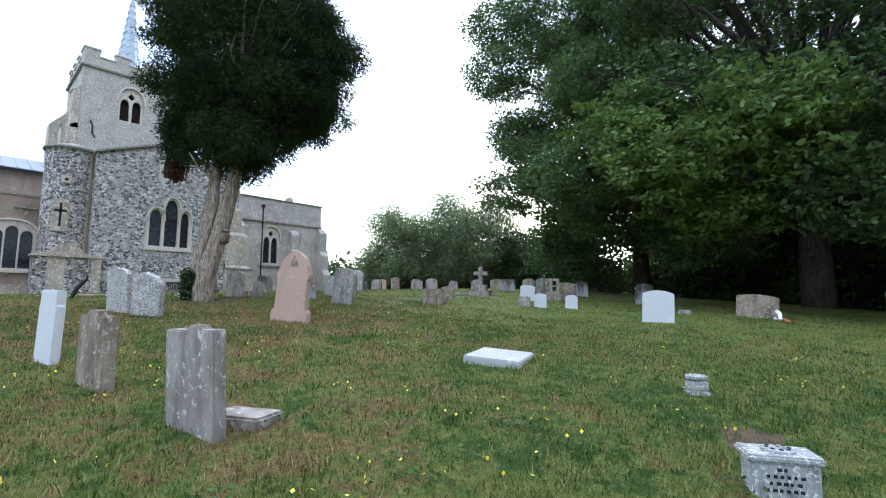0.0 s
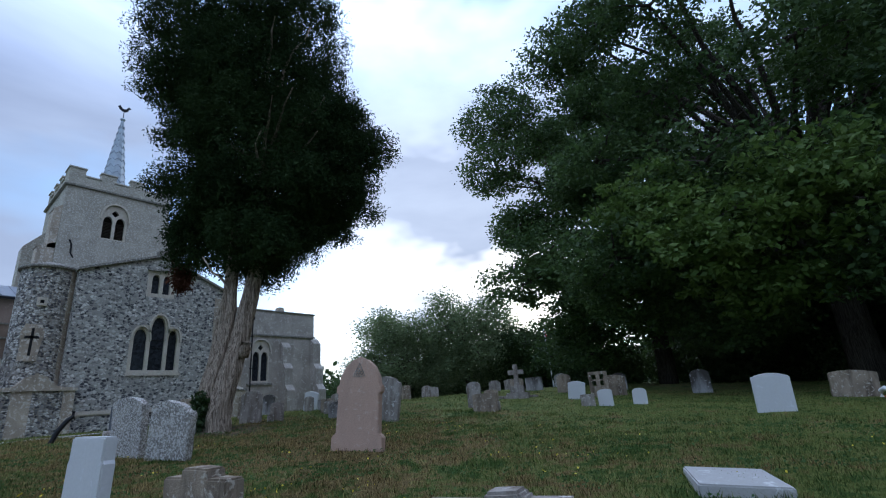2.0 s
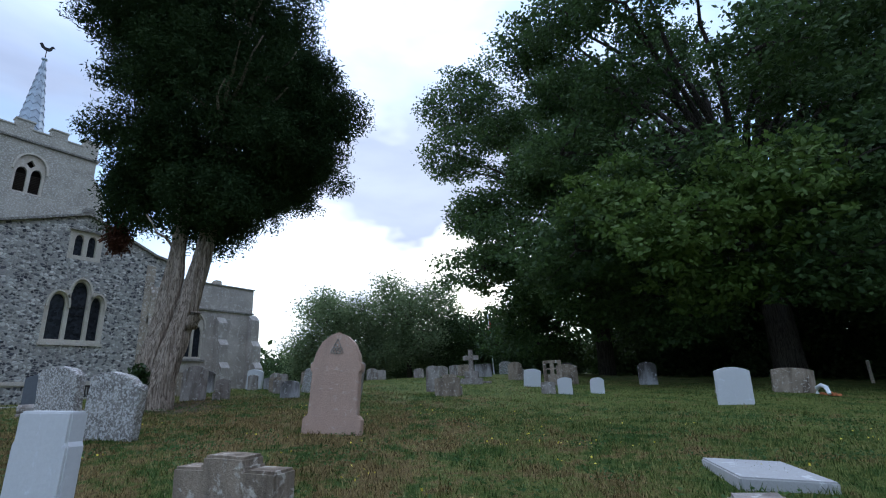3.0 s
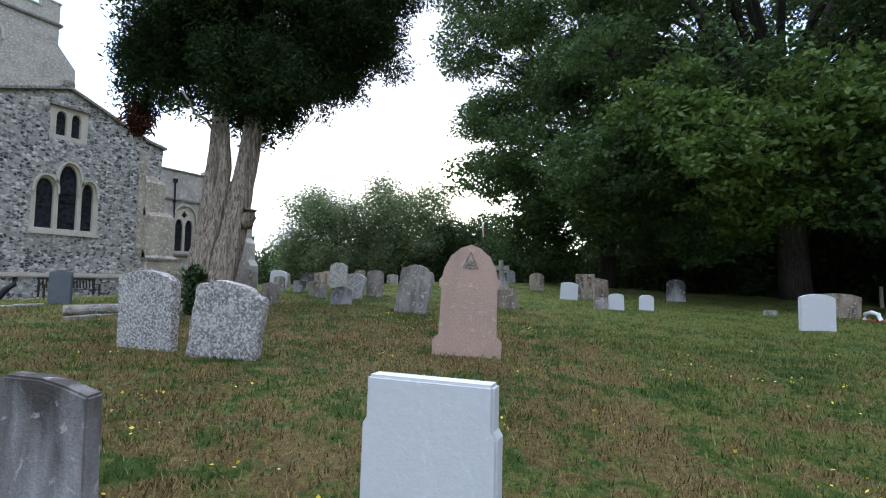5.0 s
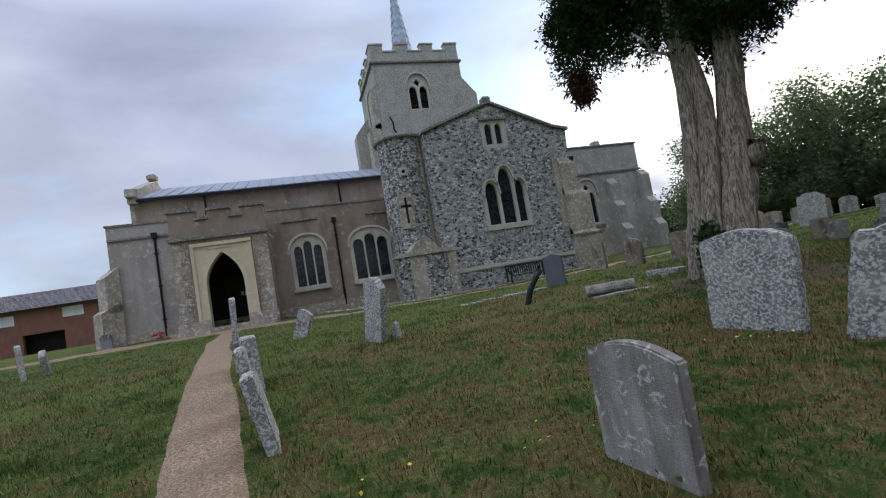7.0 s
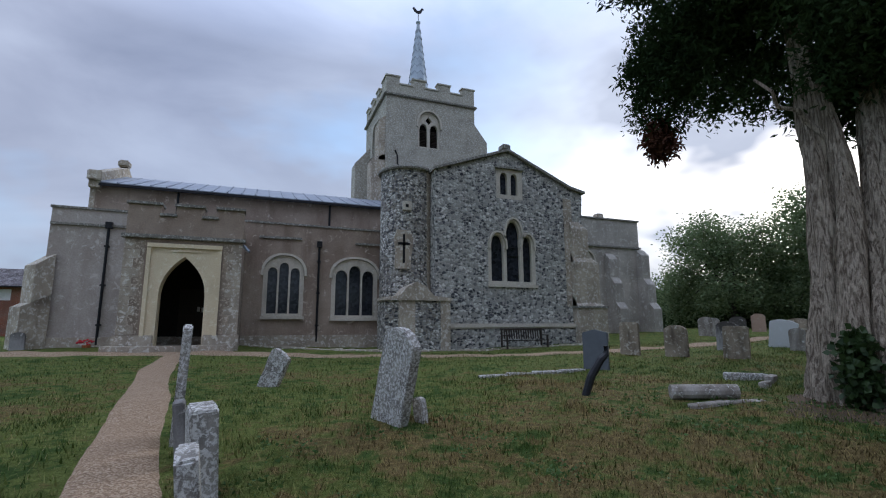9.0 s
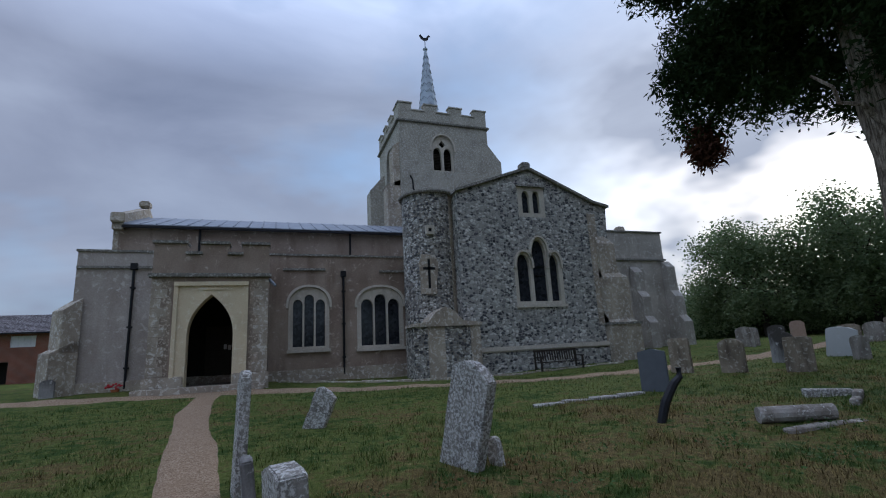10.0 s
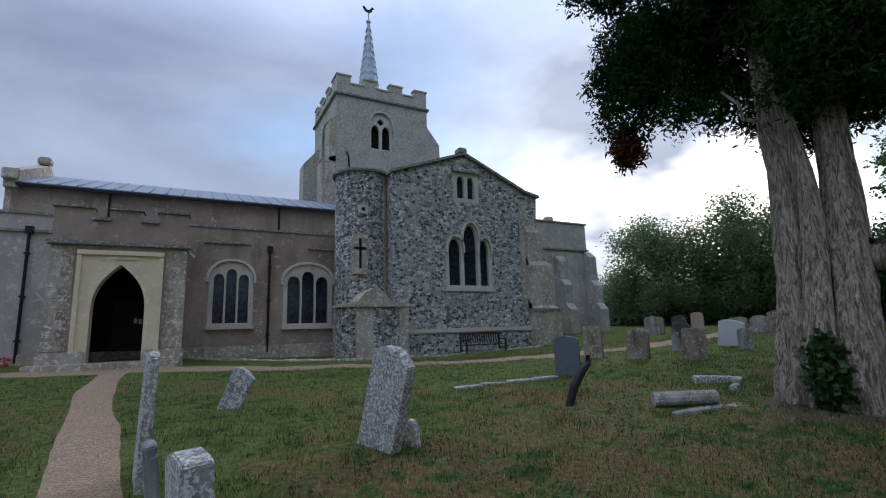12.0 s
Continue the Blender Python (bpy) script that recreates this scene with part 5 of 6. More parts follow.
# lattice-fronted dark memorial under the trees
lat = thing("lattice_memorial", (18.0, 11.0, float(land(18.0, 11.0))), "brown wooden memorial board with four square openings", "memorial", turn=-60)
sq = [[(x, z), (x + 0.16, z), (x + 0.16, z + 0.18), (x, z + 0.18)] for x in (-0.24, 0.06) for z in (0.42, 0.66)]
part("board", plate([(-0.35, -0.1), (0.35, -0.1), (0.35, 0.95), (-0.35, 0.95)], sq, 0.12, -0.06), "brown_stone", lat)
headstone(18.8, 10.7, 0.8, 0.8, 0.2, -60, "skew", "brown_stone", "broad brown headstone in deep shade")
# flat ledger lying tilted in the grass
led = thing("ledger_slab", (5.25, 4.1, float(land(5.25, 4.1)) + 0.02), "pale flat stone slab lying in the grass", "grave slab", turn=23, tilt=(4, -1))
bm = bmesh.new()
box(bm, -0.50, 0.50, -0.38, 0.38, -0.14, 0.06)
bmesh.ops.bevel(bm, geom=bm.edges[:], offset=0.015, segments=2, affect="EDGES")
part("slab", bm, "pale_slab", led, "pale worn upper slab")
# flower vase blocks
vb = thing("vase_block", (3.5, 0.66, float(land(3.5, 0.66)) - 0.01), "mossy marble memorial flower block with a pierced lid", "memorial vase", turn=-62)
vb.matrix_world = vb.matrix_world @ Matrix.Diagonal((0.70, 0.70, 0.78, 1.0))
boxed("block", -0.25, 0.25, -0.17, 0.17, -0.06, 0.27, "marble_old", vb, bevel=0.012)
boxed("lid", -0.29, 0.29, -0.19, 0.19, 0.272, 0.325, "marble_old", vb, bevel=0.015)
bm = bmesh.new()
lathe(bm, [(0.135, 0.322), (0.13, 0.345), (0.05, 0.355)], 20)
rose = part("rose", bm, "marble_old", vb, "pierced round flower holder")
for a in range(9):
    bm = bmesh.new()
    r = 0.0 if a == 8 else 0.085
    lathe(bm, [(0.017, 0.349), (0.017, 0.357)], 8, (r * math.cos(a * math.pi / 4), r * math.sin(a * math.pi / 4), 0))
    # solid black disc that paints the shade down a hole
    part("hole", bm, "iron", rose)
for k, half in enumerate((0.07, 0.15, 0.13, 0.16)):
    bm = bmesh.new()
    for j in range(int(half * 40)):
        x0 = -half + j * 0.05
        box(bm, x0, x0 + random.uniform(0.02, 0.038), -0.1735, -0.171, 0.21 - k * 0.05, 0.235 - k * 0.05)
    part("lettering", bm, "iron", vb)
vs_ = thing("stone_vase", (5.6, 1.72, float(land(5.6, 1.72)) - 0.01), "squat mossy stone vase with a round rim", "memorial vase", turn=-50)
vs_.matrix_world = vs_.matrix_world @ Matrix.Diagonal((0.8, 0.8, 0.85, 1.0))
boxed("foot", -0.13, 0.13, -0.13, 0.13, -0.05, 0.06, "marble_old", vs_, bevel=0.015)
boxed("body", -0.115, 0.115, -0.115, 0.115, 0.06, 0.19, "marble_old", vs_, bevel=0.025)
bm = bmesh.new()
lathe(bm, [(0.105, 0.19), (0.14, 0.215), (0.14, 0.245), (0.1, 0.255), (0.09, 0.235)], 18)
part("rim", bm, "marble_old", vs_)

# fallen pieces, kerbs and small things before the church


def kerb(name, pts, half, high, mat, label):
    ob = thing(name, (pts[0][0], pts[0][1], float(land(*pts[0]))), label, "grave kerb")
    for (ax, ay), (bx, by) in zip(pts, pts[1:]):
        n = max(1, int(math.hypot(bx - ax, by - ay) / 0.45))
        for i in range(n):
            p, q = np.array((ax, ay)) + (np.array((bx, by)) - (ax, ay)) * np.array([[i / n], [(i + 0.96) / n]])
            d = q - p
            bm = bmesh.new()
            m = pose(p[0] - pts[0][0], p[1] - pts[0][1], float(land(*p)) - float(land(*pts[0])), random.uniform(-4, 4), random.uniform(-3, 3), math.degrees(math.atan2(d[1], d[0])))
            box(bm, 0, float(np.hypot(*d)), -half, half, -0.1, high * random.uniform(0.7, 1.1), m)
            bmesh.ops.bevel(bm, geom=bm.edges[:], offset=0.015, segments=1, affect="EDGES")
            part("kerb_stone", bm, mat, ob)
    return ob


kerb("grave_kerb", [(1.8, 19.85), (2.9, 19.8), (4.05, 19.73)], 0.07, 0.06, "lichen_stone", "low broken stone kerb half sunk in grass")
kerb("grave_kerb", [(3.1, 16.45), (4.25, 16.3)], 0.06, 0.03, "grey_stone", "low stone kerb beside a fallen block")
kerb("grave_kerb", [(4.95, 16.8), (5.9, 17.3)], 0.06, 0.10, "grey_stone", "pale slanting stone kerb")
kerb("grave_kerb", [(5.3, 17.7), (5.85, 17.35)], 0.09, 0.10, "lichen_stone", "short broken kerb stones")
kerb("grave_kerb", [(16.0, 14.8), (17.7, 13.6)], 0.12, 0.12, "grey_stone", "low kerb before the stone cross")
kerb("plinth_kerb", [(-2.2, 31.9), (2.2, 29.2), (11.5, 29.3)], 0.10, 0.06, "ashlar", "stone gutter edging along the wall foot")
blk = thing("fallen_block", (3.62, 16.68, float(land(3.62, 16.68)) + 0.08), "pale fallen half-round coping block lying on grass", "stone block", turn=-30)
bm = bmesh.new()
tube(bm, [(-0.42, 0, 0.0), (0.42, 0, 0.02)], [0.10, 0.095], 12)
part("block", bm, "grey_stone", blk)
bent = thing("bent_post", (2.38, 17.62, float(land(2.38, 17.62))), "dark bent iron post leaning in the grass", "post")
bm = bmesh.new()
tube(bm, [(0, 0, -0.1), (0.12, -0.04, 0.25), (0.27, -0.08, 0.48), (0.36, -0.1, 0.56), (0.36, -0.1, 0.68)], [0.055, 0.06, 0.055, 0.045, 0.04], 8)
part("post", bm, "iron", bent)
pot = thing("flower_pot", (-7.6, 32.3, float(land(-7.6, 32.3))), "red potted flowers at the wall foot", "flowers")
bm = bmesh.new()
for k in range(16):
    x, y, z = random.uniform(-0.28, 0.28), random.uniform(-0.12, 0.12), random.uniform(0.08, 0.26)
    lathe(bm, [(0.02, z), (0.05, z + 0.03), (0.02, z + 0.06)], 6, (x, y, 0))
part("blooms", bm, "flower_red", pot)
bm = bmesh.new()
lathe(bm, [(0.1, -0.02), (0.14, 0.1)], 10)
part("pot", bm, "clay", pot)
brk = thing("broken_urn", (17.0, 2.75, float(land(17.0, 2.75))), "broken white and orange clay pieces before a headstone", "broken pot", turn=20)
bm = bmesh.new()
tube(bm, [(-0.3, 0, 0.05), (-0.2, 0, 0.22), (0.05, 0, 0.27), (0.32, 0, 0.2), (0.36, 0, 0.05)], [0.05, 0.06, 0.06, 0.06, 0.05], 8)
part("arch_piece", bm, "white_paint", brk, "white curved piece")
for k in range(5):
    boxed("shard", -0.5 + 0.22 * k, -0.38 + 0.22 * k, -0.2, -0.08, -0.01, 0.05 + 0.02 * (k % 3), "clay", brk, bevel=0.01)
for x, y, h in ((14.6, -0.3, 0.72), (17.5, -2.4, 0.8), (22.0, -1.8, 0.9), (26.0, 0.5, 0.9)):
    pp = thing("fence_post", (x, y, float(land(x, y))), "short weathered wooden post", "post", "posts")
    boxed("post", -0.06, 0.06, -0.06, 0.06, -0.2, h, "brown_stone", pp, bevel=0.015)
st = thing("low_stone", (16.6, 5.2, float(land(16.6, 5.2))), "small stump of stone in the grass", "stone block", turn=-50)
boxed("block", -0.18, 0.18, -0.1, 0.1, -0.1, 0.14, "grey_stone", st, bevel=0.03)

# bench against the transept
bench = thing("bench", (8.4, 29.3, float(land(8.4, 29.3)) - 0.12), "dark slatted wooden garden bench against the flint wall", "bench")
for k in range(4):
    boxed("seat_slat", -1.0, 1.0, -0.28 + k * 0.11, -0.19 + k * 0.11, 0.42, 0.45, "wood_dark", bench)
for k in range(17):
    bm = bmesh.new()
    box(bm, -0.025, 0.025, -0.012, 0.012, 0.5, 0.86, pose(-0.92 + k * 0.115, 0.17, 0, -8))
    part("back_slat", bm, "wood_dark", bench)
bm = bmesh.new()
box(bm, -1.0, 1.0, 0.24, 0.29, 0.84, 0.92)
part("top_rail", bm, "wood_dark", bench)
for x in (-0.98, 0.92):
    for y in (-0.27, 0.2):
        boxed("leg", x, x + 0.06, y, y + 0.06, -0.1, 0.62 if y < 0 else 0.84, "wood_dark", bench)
    boxed("armrest", x, x + 0.07, -0.3, 0.2, 0.622, 0.66, "wood_dark", bench)

# flag on its pole, far to the north-east
flag = thing("flagpole", (42.5, 26.5, float(land(42.5, 26.5))), "white flagpole with a limp red and white flag", "flagpole")
bm = bmesh.new()
tube(bm, [(0, 0, -0.2), (-0.35, 0.1, 6.2)], [0.07, 0.045], 8)
part("pole", bm, "white_paint", flag)
bm = bmesh.new()
for k in range(7):
    z = 5.9 - k * 0.22
    off = 0.12 * math.sin(k * 1.3)
    tube(bm, [(-0.3, 0.1, z), (-0.12 + off, 0.15, z - 0.2), (0.05 + off, 0.1, z - 0.5)], [0.05, 0.09, 0.03], 5)
part("cloth", bm, "flag_red", flag)

# ---- trees ----


def leaf_cloud(name, centres, spread, per, size, mat, parent, flat=0.0, droop=0.0):
    """Many small leaves scattered round clump centres: each one a bent four-cornered blade."""
    c = np.repeat(centres, per, axis=0)
    n = len(c)
    p = c + np.clip(rng.normal(0, 1, (n, 3)), -1.5, 1.5) * spread
    d = rng.normal(0, 1, (n, 3))
    d[:, 2] = d[:, 2] * (1 - flat) - droop
    d /= np.linalg.norm(d, axis=1)[:, None]
    s = np.cross(d, rng.normal(0, 1, (n, 3)))
    s /= np.linalg.norm(s, axis=1)[:, None] + 1e-9
    ln = size[0] * rng.uniform(0.6, 1.3, (n, 1))
    wd = size[1] * rng.uniform(0.6, 1.3, (n, 1))
    v = np.stack([p, p + d * ln * 0.5 + s * wd, p + d * ln, p + d * ln * 0.5 - s * wd], 1).reshape(-1, 3)
    return quick_mesh(name, v, np.arange(4 * n).reshape(n, 4), mat, parent)


def lump_points(lumps, count, shell=0.45):
    """Clump centres in ellipsoids (x, y, z, rx, ry, rz), crowded towards their skins."""
    vol = np.array([l[3] * l[4] + l[3] * l[5] + l[4] * l[5] for l in lumps], float)
    pick = rng.choice(len(lumps), count, p=vol / vol.sum())
    l = np.array(lumps, float)[pick]
    d = rng.normal(0, 1, (count, 3))
    d /= np.linalg.norm(d, axis=1)[:, None]
    r = rng.uniform(1 - shell, 1.03, (count, 1))
    return l[:, :3] + d * r * l[:, 3:]


def limb(bm, a, b, r0, r1, sag=0.0, n=6, wob=0.12, sides=7):
    a, b = Vector(a), Vector(b)
    pts, rad = [], []
    for i in range(n + 1):
        t = i / n
        p = a.lerp(b, t) + Vector((random.uniform(-wob, wob), random.uniform(-wob, wob), -sag * 4 * t * (1 - t) + random.uniform(-wob, wob))) * (1 if 0 < i < n else 0)
        pts.append(p)
        rad.append(r0 + (r1 - r0) * t)
    tube(bm, pts, rad, sides)


def fluted_trunk(bm, path, radii, flutes=7, depth=0.12, sides=40, twist=1.2):
    """A ribbed, twisting trunk, as old evergreens have."""
    rings = []
    for i, p in enumerate(path):
        ring = []
        for k in range(sides):
            a = 2 * math.pi * k / sides
            r = radii[i] * (1 + depth * math.sin(flutes * a + twist * i) + 0.06 * math.sin(3 * a - i) + 0.03 * math.sin(17 * a + 0.6 * i))
            ring.append(bm.verts.new((p[0] + r * math.cos(a), p[1] + r * math.sin(a), p[2])))
        rings.append(ring)
    for a, b in zip(rings, rings[1:]):
        for k in range(sides):
            bm.faces.new((a[k], a[(k + 1) % sides], b[(k + 1) % sides], b[k]))
    bm.faces.new(rings[-1])


def spline(pts, n):
    pts = np.array(pts, float)
    t = np.linspace(0, len(pts) - 1, n)
    out = np.stack([np.interp(t, np.arange(len(pts)), pts[:, k]) for k in range(pts.shape[1])], 1)
    for _ in range(2):
        out[1:-1] = (out[:-2] + 2 * out[1:-1] + out[2:]) / 4
    return out


yew = thing("evergreen_tree", (4.75, 14.6, float(land(4.75, 14.6))), "old evergreen with a grey ribbed twin trunk and dark dense crown", "tree")
GZ = float(land(4.75, 14.6))
yew.matrix_world = pose(0.42, 0.92, 0.2)
bm = bmesh.new()
sp = spline([(4.70, 15.08, GZ - 0.2, 0.40), (4.74, 15.06, GZ + 0.5, 0.30), (4.98, 15.06, 3.0, 0.26), (5.22, 15.14, 4.6, 0.235), (5.38, 15.28, 6.2, 0.21), (5.5, 15.4, 8.5, 0.16)], 26)
fluted_trunk(bm, sp[:, :3], 0.78 * sp[:, 3], 6, 0.13)
part("trunk", bm, "bark", yew, "grey-brown ribbed stem", smooth=True)
bm = bmesh.new()
sp = spline([(4.80, 14.42, GZ - 0.2, 0.44), (4.85, 14.42, GZ + 0.5, 0.34), (5.18, 14.44, 3.0, 0.32), (5.55, 14.56, 4.6, 0.27), (5.85, 14.62, 6.2, 0.23), (6.1, 14.6, 9.0, 0.16)], 26)
fluted_trunk(bm, sp[:, :3], 0.78 * sp[:, 3], 7, 0.12, twist=0.8)
part("trunk", bm, "bark", yew, "grey-brown ribbed stem with a burr", smooth=True)
bm = bmesh.new()
sp = spline([(4.60, 14.70, GZ - 0.1, 0.24), (4.80, 14.72, 2.6, 0.17), (5.16, 14.78, 4.2, 0.13), (5.24, 14.95, 5.2, 0.11), (5.2, 15.15, 6.5, 0.09), (5.3, 15.3, 8.0, 0.06)], 22)
fluted_trunk(bm, sp[:, :3], sp[:, 3], 5, 0.1, 20)
limb(bm, (5.2, 14.85, 4.8), (4.55, 15.5, 6.0), 0.05, 0.02)
for k in range(26):
    z = random.uniform(7.6, 12)
    a = random.uniform(0, 6.28)
    limb(bm, (5.75, 14.6, z), (5.8 + 2.0 * math.cos(a), 14.4 + 2.0 * math.sin(a), z + random.uniform(0.5, 1.8)), 0.08, 0.02, 0.15)
part("limb", bm, "bark", yew)
bm = bmesh.new()
limb(bm, (5.30, 14.28, 3.05), (5.33, 14.12, 3.4), 0.17, 0.14, 0, 3, 0.02, 10)
bmesh.ops.recalc_face_normals(bm, faces=bm.faces[:])
part("burr", bm, "bark", yew, "rounded bark burr", smooth=True)
YEW_LUMPS = [(6.15, 14.25, 10.2, 2.85, 2.85, 3.6), (6.1, 14.3, 13.6, 2.7, 2.7, 3.2), (5.9, 14.5, 16.4, 1.6, 1.6, 2.0), (7.2, 13.6, 8.2, 2.1, 2.0, 1.5), (7.4, 13.3, 9.8, 1.9, 1.9, 1.9),
             (5.1, 16.0, 8.4, 1.4, 1.4, 1.4), (5.3, 16.5, 7.2, 1.0, 1.1, 1.1), (5.0, 14.7, 9.9, 1.4, 1.5, 1.9), (6.5, 13.8, 6.7, 1.5, 1.3, 1.0), (6.9, 15.3, 7.4, 2.0, 1.8, 1.3), (6.1, 14.0, 6.0, 0.9, 0.8, 0.7), (8.0, 13.0, 7.9, 1.0, 1.0, 0.8),
             (4.9, 15.2, 11.6, 2.0, 2.0, 2.3), (5.0, 15.2, 14.2, 2.0, 2.0, 2.2), (8.1, 12.6, 9.0, 1.2, 1.2, 1.1), (7.6, 14.6, 12.4, 1.8, 1.8, 2.2), (4.1, 16.7, 14.0, 1.6, 1.6, 2.7)]
for k in range(70):
    b = YEW_LUMPS[k % 17]
    u = Vector((random.gauss(0, 1), random.gauss(0, 1), random.gauss(0, 0.8))).normalized()
    q = random.uniform(0.45, 0.95)
    YEW_LUMPS.append((b[0] + u.x * b[3] * 0.98, b[1] + u.y * b[4] * 0.98, b[2] + u.z * b[5] * 0.98, q, q, q * 0.8))
YEW_LUMPS += [(5.1, 17.25, 6.5, 0.6, 0.6, 0.6), (5.1, 17.0, 7.2, 0.9, 0.9, 0.8)]
YEW_LUMPS = [(l[0] - 0.28, l[1] + 0.34, *l[2:]) for l in YEW_LUMPS]
cl = lump_points(YEW_LUMPS, 7000, 0.36)
leaf_cloud("crown", cl, 0.13, 50, (0.12, 0.018), "yew_leaf", yew, 0.1, 0.3)
core = lump_points([(*l[:3], 0.72 * l[3], 0.72 * l[4], 0.72 * l[5]) for l in YEW_LUMPS], 2300, 0.5)
leaf_cloud("inner_foliage", core, 0.2, 26, (0.16, 0.03), "yew_leaf", yew, 0.1, 0.35)
dead = lump_points([(4.84, 17.62, 5.85, 0.28, 0.28, 0.45)], 40, 0.9)
leaf_cloud("dead_spray", dead, 0.1, 36, (0.16, 0.025), "dead_leaf", yew, 0.0, 0.5)
ivy = lump_points([(4.86, 15.5, GZ + 0.55, 0.08, 0.14, 0.42), (4.9, 15.46, GZ + 0.3, 0.12, 0.16, 0.14)], 110, 0.5)
iv = leaf_cloud("ivy", ivy, 0.08, 16, (0.09, 0.045), "ivy_leaf", None)
tagged(iv, "dark ivy growing round the trunk's foot", "ivy", kind="stuff")


def broad_tree(x, y, lumps, count, per, size, mat, trunk_r, label, bark_mat="bark_dark", spread=0.5, name="tree", shell=0.5, top=9.0, extra=None, droop=0.3):
    z = float(land(x, y))
    ob = thing(name, (x, y, z), label, "tree")
    ob.matrix_world = pose(0, 0, 0)
    bm = bmesh.new()
    limb(bm, (x, y, z - 0.3), (x + 0.3, y + 0.2, z + top), trunk_r, trunk_r * 0.45, 0, 9, trunk_r * 0.12, 12)
    part("trunk", bm, bark_mat, ob, smooth=True)
    bm = bmesh.new()
    for l in lumps:
        s = random.uniform(0.35, 0.85)
        limb(bm, (x + 0.2 * s, y + 0.1 * s, z + top * s), (l[0], l[1], l[2]), trunk_r * 0.32, 0.04, -0.4, 7, 0.2)
        for k in range(3):
            e = Vector(l[:3]) + Vector((random.uniform(-1, 1) * l[3], random.uniform(-1, 1) * l[4], random.uniform(-0.8, 0.8) * l[5])) * 0.75
            limb(bm, l[:3], e, trunk_r * 0.12, 0.015, 0, 4, 0.12, 5)
    part("limb", bm, bark_mat, ob)
    leaf_cloud("crown", lump_points(lumps, count, shell), spread, per, size, mat, ob, 0.45, droop)
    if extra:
        # outer sprays take the lighter leaf colour, so their sunlight is painted
        leaf_cloud("sunlit_spray", lump_points(extra, int(count * 0.12), 0.9), spread * 0.7, per, size, "sunlit_leaf", ob, 0.5, droop)
    return ob


def random_lumps(x, y, z0, z1, r, n, lr):
    out = []
    for k in range(n):
        a, t = 2.4 * k + random.uniform(-0.4, 0.4), (k + 0.5) / n
        rad = r * math.sqrt(random.uniform(0.15, 1.0)) * (1.0 - 0.3 * max(0, t - 0.6))
        q = lr * random.uniform(0.75, 1.25)
        out.append((x + rad * math.cos(a), y + rad * math.sin(a), z0 + (z1 - z0) * t, q, q, q * 0.62))
    return out


big_a = random_lumps(28.5, 4.0, 3.6, 26.0, 10.8, 58, 2.6)
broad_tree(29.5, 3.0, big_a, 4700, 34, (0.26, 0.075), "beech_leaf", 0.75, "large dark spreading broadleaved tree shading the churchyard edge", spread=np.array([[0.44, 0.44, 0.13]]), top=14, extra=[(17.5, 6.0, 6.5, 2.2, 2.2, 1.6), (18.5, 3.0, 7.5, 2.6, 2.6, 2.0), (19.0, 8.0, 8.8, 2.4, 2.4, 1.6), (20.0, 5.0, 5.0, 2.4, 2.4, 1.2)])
big_b = random_lumps(32.8, 13.8, 3.6, 24.0, 9.4, 56, 2.4)
big_b += [(26.0, 19.5, 17.5, 2.6, 2.6, 1.8), (27.0, 20.0, 21.5, 2.8, 2.8, 2.0), (26.5, 18.5, 13.0, 2.4, 2.4, 1.6), (28.5, 19.5, 24.0, 2.8, 2.8, 2.0), (29.6, 17.0, 9.6, 2.4, 2.4, 1.6), (30.0, 16.4, 6.6, 2.6, 2.6, 1.6), (32.5, 18.0, 5.0, 2.8, 2.8, 1.6)]
broad_tree(33.0, 13.0, big_b, 4700, 34, (0.26, 0.075), "beech_leaf", 0.6, "large dark broadleaved tree with drooping outer branches", spread=np.array([[0.44, 0.44, 0.13]]), top=14)
big_c = random_lumps(29.0, -9.0, 3.0, 20.0, 9.5, 26, 3.6)
broad_tree(29.0, -9.0, big_c, 3200, 30, (0.32, 0.09), "beech_leaf", 0.6, "large dark broadleaved tree deep in shade", spread=0.6, top=13)
big_d = random_lumps(46.0, -6.0, 2.0, 18.0, 9.0, 24, 4.0)
broad_tree(46.0, -6.0, big_d, 2200, 22, (0.5, 0.16), "hedge_leaf", 0.5, "dark tree in the wood behind the churchyard", spread=0.8, top=12)
big_e = random_lumps(48.0, 9.0, 2.0, 17.0, 9.0, 24, 4.0)
broad_tree(48.0, 9.0, big_e, 2200, 22, (0.5, 0.16), "hedge_leaf", 0.5, "dark tree in the wood behind the churchyard", spread=0.8, top=12)
far_1 = random_lumps(40.5, 35.5, 4.0, 11.8, 4.6, 26, 1.8)
broad_tree(40.5, 35.5, far_1, 1700, 20, (0.28, 0.085), "apple_leaf", 0.3, "grey-green open fruit tree beyond the far graves", spread=0.6, top=7, droop=0.0)
far_2 = random_lumps(38.0, 42.5, 3.5, 11.0, 4.6, 26, 1.8)
broad_tree(38.0, 42.5, far_2, 1700, 20, (0.28, 0.085), "apple_leaf", 0.3, "grey-green bushy tree beyond the chancel", spread=0.6, top=7, droop=0.0)
far_3 = random_lumps(47.0, 30.0, 2.5, 8.5, 5.0, 16, 2.4)
broad_tree(47.0, 30.0, far_3, 1500, 20, (0.32, 0.09), "hedge_leaf", 0.3, "dark hedge tree at the churchyard edge", spread=0.6, top=5, droop=0.0)

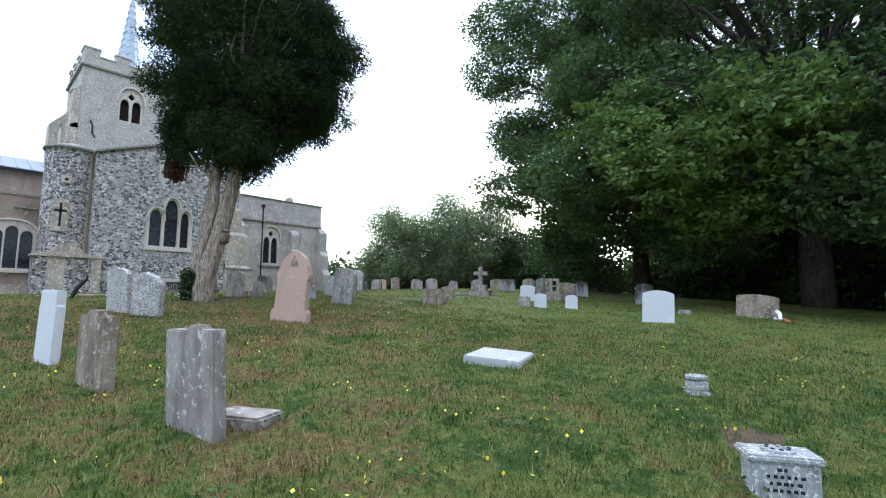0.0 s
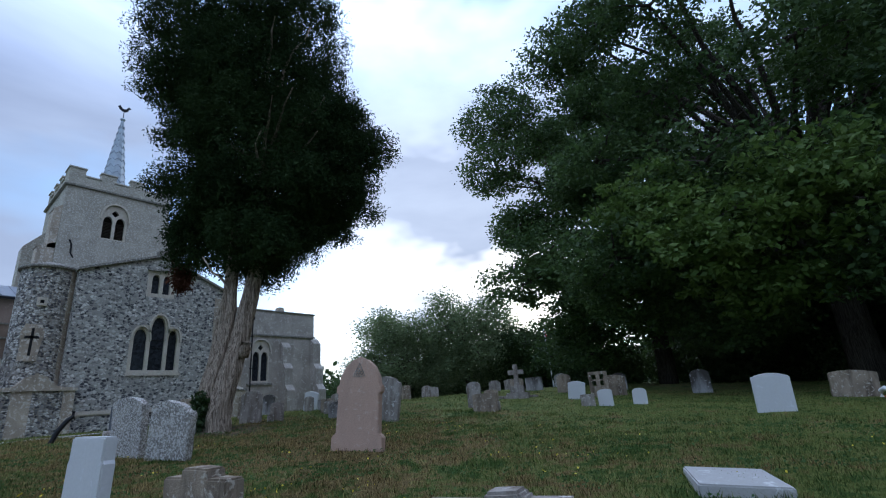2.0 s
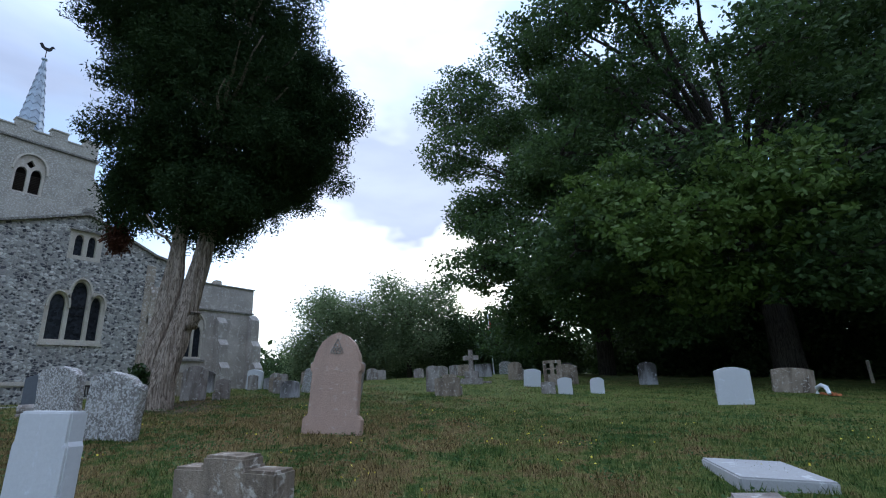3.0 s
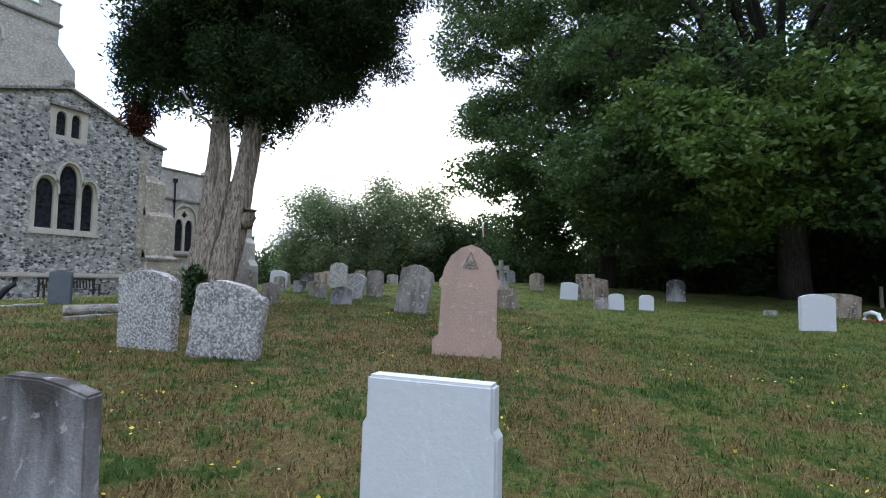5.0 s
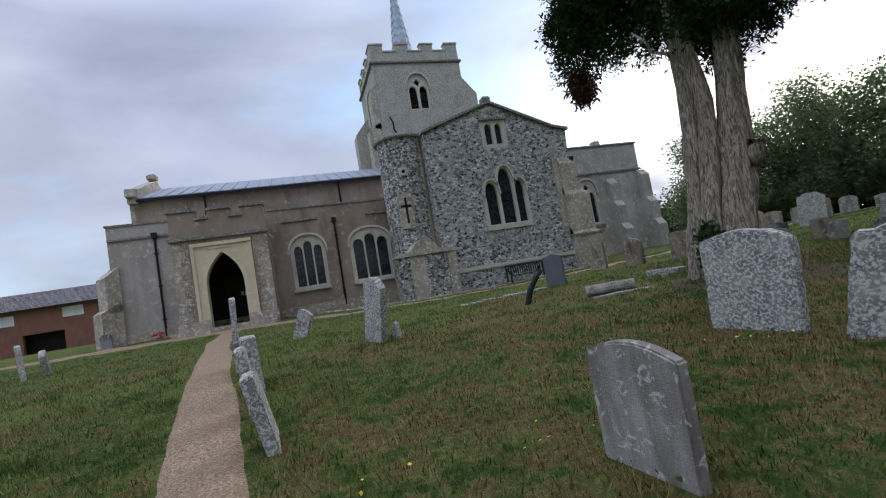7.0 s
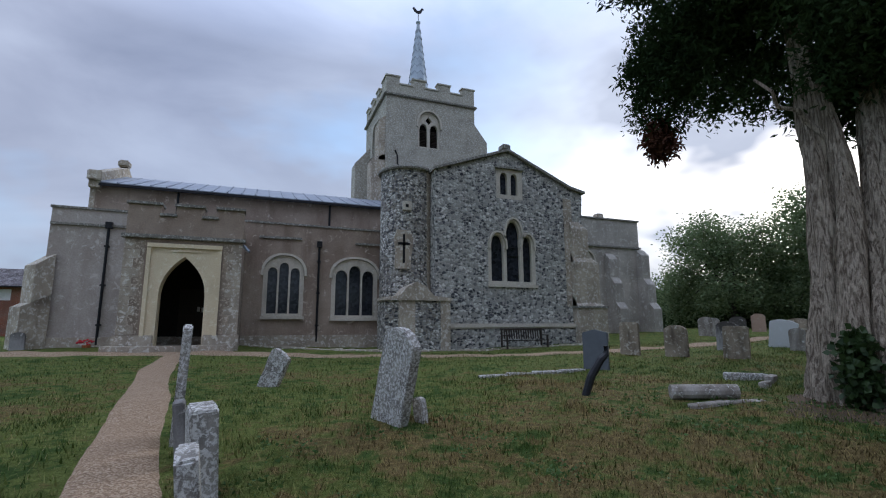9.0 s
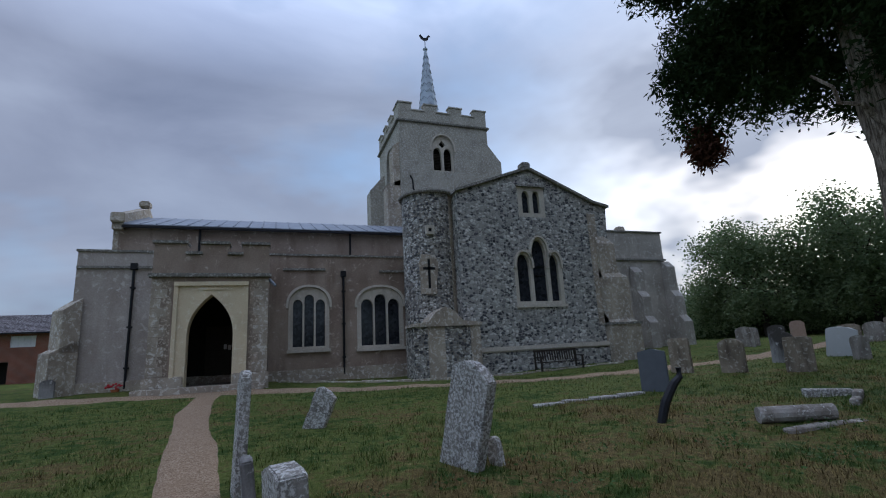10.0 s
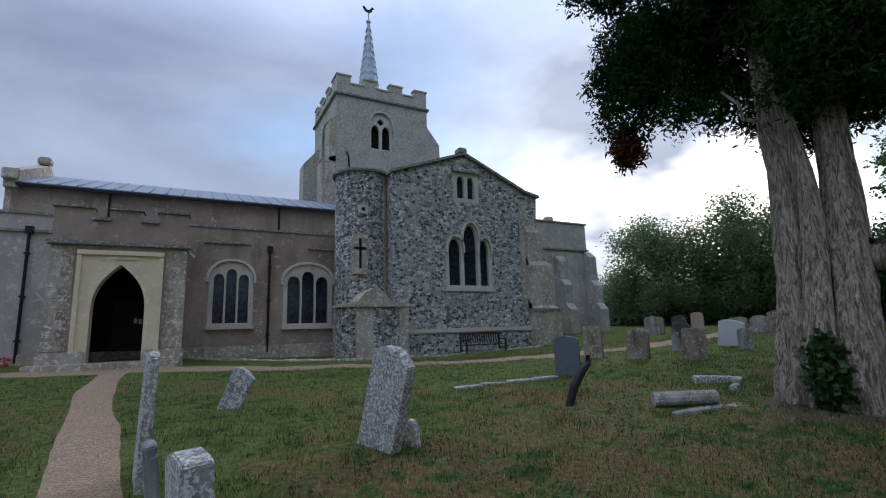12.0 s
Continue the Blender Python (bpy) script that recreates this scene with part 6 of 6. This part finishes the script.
hedge = []
for k in range(64):
    t = k / 45
    hx, hy = 30 + 26 * math.sin(min(t * 2.2, 2.0)) - 9 * max(0, t - 0.9), 52 - 62 * t
    hedge.append((hx + 8, hy, float(land(hx, hy)) + 1.6, 2.6, 2.6, random.uniform(1.6, 2.6)))
for k in range(30):
    hedge.append((37.5 + 2.0 * math.sin(k * 1.7), 22 - 1.8 * k, float(land(37, 22 - 1.8 * k)) + 1.2, 2.0, 1.8, random.uniform(1.2, 1.9)))
hg = leaf_cloud("hedge", lump_points(hedge, 8000, 0.6), 0.45, 16, (0.34, 0.11), "hedge_leaf", None)
tagged(hg, "dense dark boundary hedge and undergrowth", "hedge", kind="stuff")
wood = []
for k in range(40):
    a = -1.6 + 2.75 * k / 39
    wood.append((62 * math.cos(a) + 5, 62 * math.sin(a) + 12, 3.5 + random.uniform(-1, 1.5), 6, 6, random.uniform(3, 5.5)))
wd = leaf_cloud("far_woods", lump_points(wood, 3600, 0.5), 0.9, 14, (0.8, 0.28), "hedge_leaf", None)
tagged(wd, "far belt of trees closing the view", "woods", kind="stuff")

# bare ground round the trunk
def bare_patch(x, y, rx, ry):
    n, m = 40, 8
    a = np.linspace(0, 2 * np.pi, n, endpoint=False)
    rr = np.linspace(0, 1, m)[:, None] * (1 + 0.18 * np.sin(3 * a + x) + 0.10 * np.sin(7 * a))[None]
    gx, gy = x + rx * rr * np.cos(a), y + ry * rr * np.sin(a)
    z = land_fine(gx, gy) + 0.014 - 0.03 * np.linspace(0, 1, m)[:, None] ** 3
    i = (np.arange(m - 1)[:, None] * n + np.arange(n)[None]).ravel()
    k = (np.arange(m - 1)[:, None] * n + (np.arange(n)[None] + 1) % n).ravel()
    tagged(quick_mesh("bare_ground", np.stack([gx, gy, z], -1).reshape(-1, 3), np.stack([i, k, k + n, i + n], 1), "soil"), "bare brown soil and needle litter under the evergreen", "soil", kind="structure")


bare_patch(5.4, 15.4, 1.7, 1.5)
bare_patch(4.45, 1.0, 0.45, 0.28)

# ---- grass blades ----


def blades(name, n, x0, x1, y0, y1, length, width, mat, label, clump=0.0, keep=None):
    x, y = rng.uniform(x0, x1, n), rng.uniform(y0, y1, n)
    if clump:
        k = max(1, n // 40)
        c = rng.integers(0, k, n)
        x, y = rng.uniform(x0, x1, k)[c] + rng.normal(0, clump, n), rng.uniform(y0, y1, k)[c] + rng.normal(0, clump, n)
    px = np.interp(y, [p[1] for p in WALK_LINE], [p[0] for p in WALK_LINE])
    py = np.interp(x, [p[0] for p in WALL_LINE], [p[1] for p in WALL_LINE])
    ok = (np.abs(x - px) > 0.32) & (np.abs(y - py) > 0.72)
    x, y = x[ok], y[ok]
    n = len(x)
    z = land_fine(x, y) - 0.01
    a = rng.uniform(0, 2 * np.pi, n)
    ln = length * rng.uniform(0.4, 1.2, n)
    lean = rng.uniform(0.2, 1.1, n)
    w = width * rng.uniform(0.6, 1.3, n)
    p = np.stack([x, y, z], 1)
    side = np.stack([-np.sin(a), np.cos(a), 0 * a], 1) * w[:, None]
    tip = np.stack([np.cos(a) * ln * lean, np.sin(a) * ln * lean, ln], 1)
    v = np.stack([p - side, p + side, p + tip], 1).reshape(-1, 3)
    ob = quick_mesh(name, v, np.arange(3 * n).reshape(n, 3), mat)
    tagged(ob, label, "grass", kind="stuff")


blades("grass", 330000, -7, 9, -1.5, 16, 0.05, 0.0045, "blade", "short green grass blades of the lawn")
blades("grass", 150000, -12, 22, -4, 27, 0.07, 0.008, "blade", "short green grass blades of the lawn")
blades("dry_grass", 30000, -7, 11, -1.5, 20, 0.055, 0.0035, "straw", "dry straw-coloured grass", 0.3)
blades("tuft", 90000, -7, 12, -1.5, 20, 0.085, 0.006, "blade", "taller grass tufts", 0.12)


def weeds(name, clumps, per, size, mat, label, x0, x1, y0, y1, high):
    """Low broad-leaved weeds or flower heads in clumps over the lawn."""
    cx, cy = rng.uniform(x0, x1, clumps), rng.uniform(y0, y1, clumps)
    away = np.abs(cx - np.interp(cy, [p[1] for p in WALK_LINE], [p[0] for p in WALK_LINE])) > 0.65
    cx, cy = cx[away], cy[away]
    z = land_fine(cx, cy) + high
    ob = leaf_cloud(name, np.stack([cx, cy, z], 1), np.array([[0.16, 0.16, 0.012]]), per, size, mat, None, 0.75, 0.0)
    tagged(ob, label, "weeds", kind="stuff")


weeds("clover", 420, 34, (0.04, 0.014), "clover_leaf", "dark low clover patches in the lawn", -5, 11, -1, 17, 0.035)
weeds("clover", 200, 26, (0.042, 0.014), "clover_leaf", "pale green weed leaves in the lawn", -5, 11, -1, 17, 0.04)
weeds("yellow_flowers", 150, 4, (0.028, 0.014), "flower_yellow", "small yellow wild flowers in the grass", -4, 9, -1, 13, 0.075)
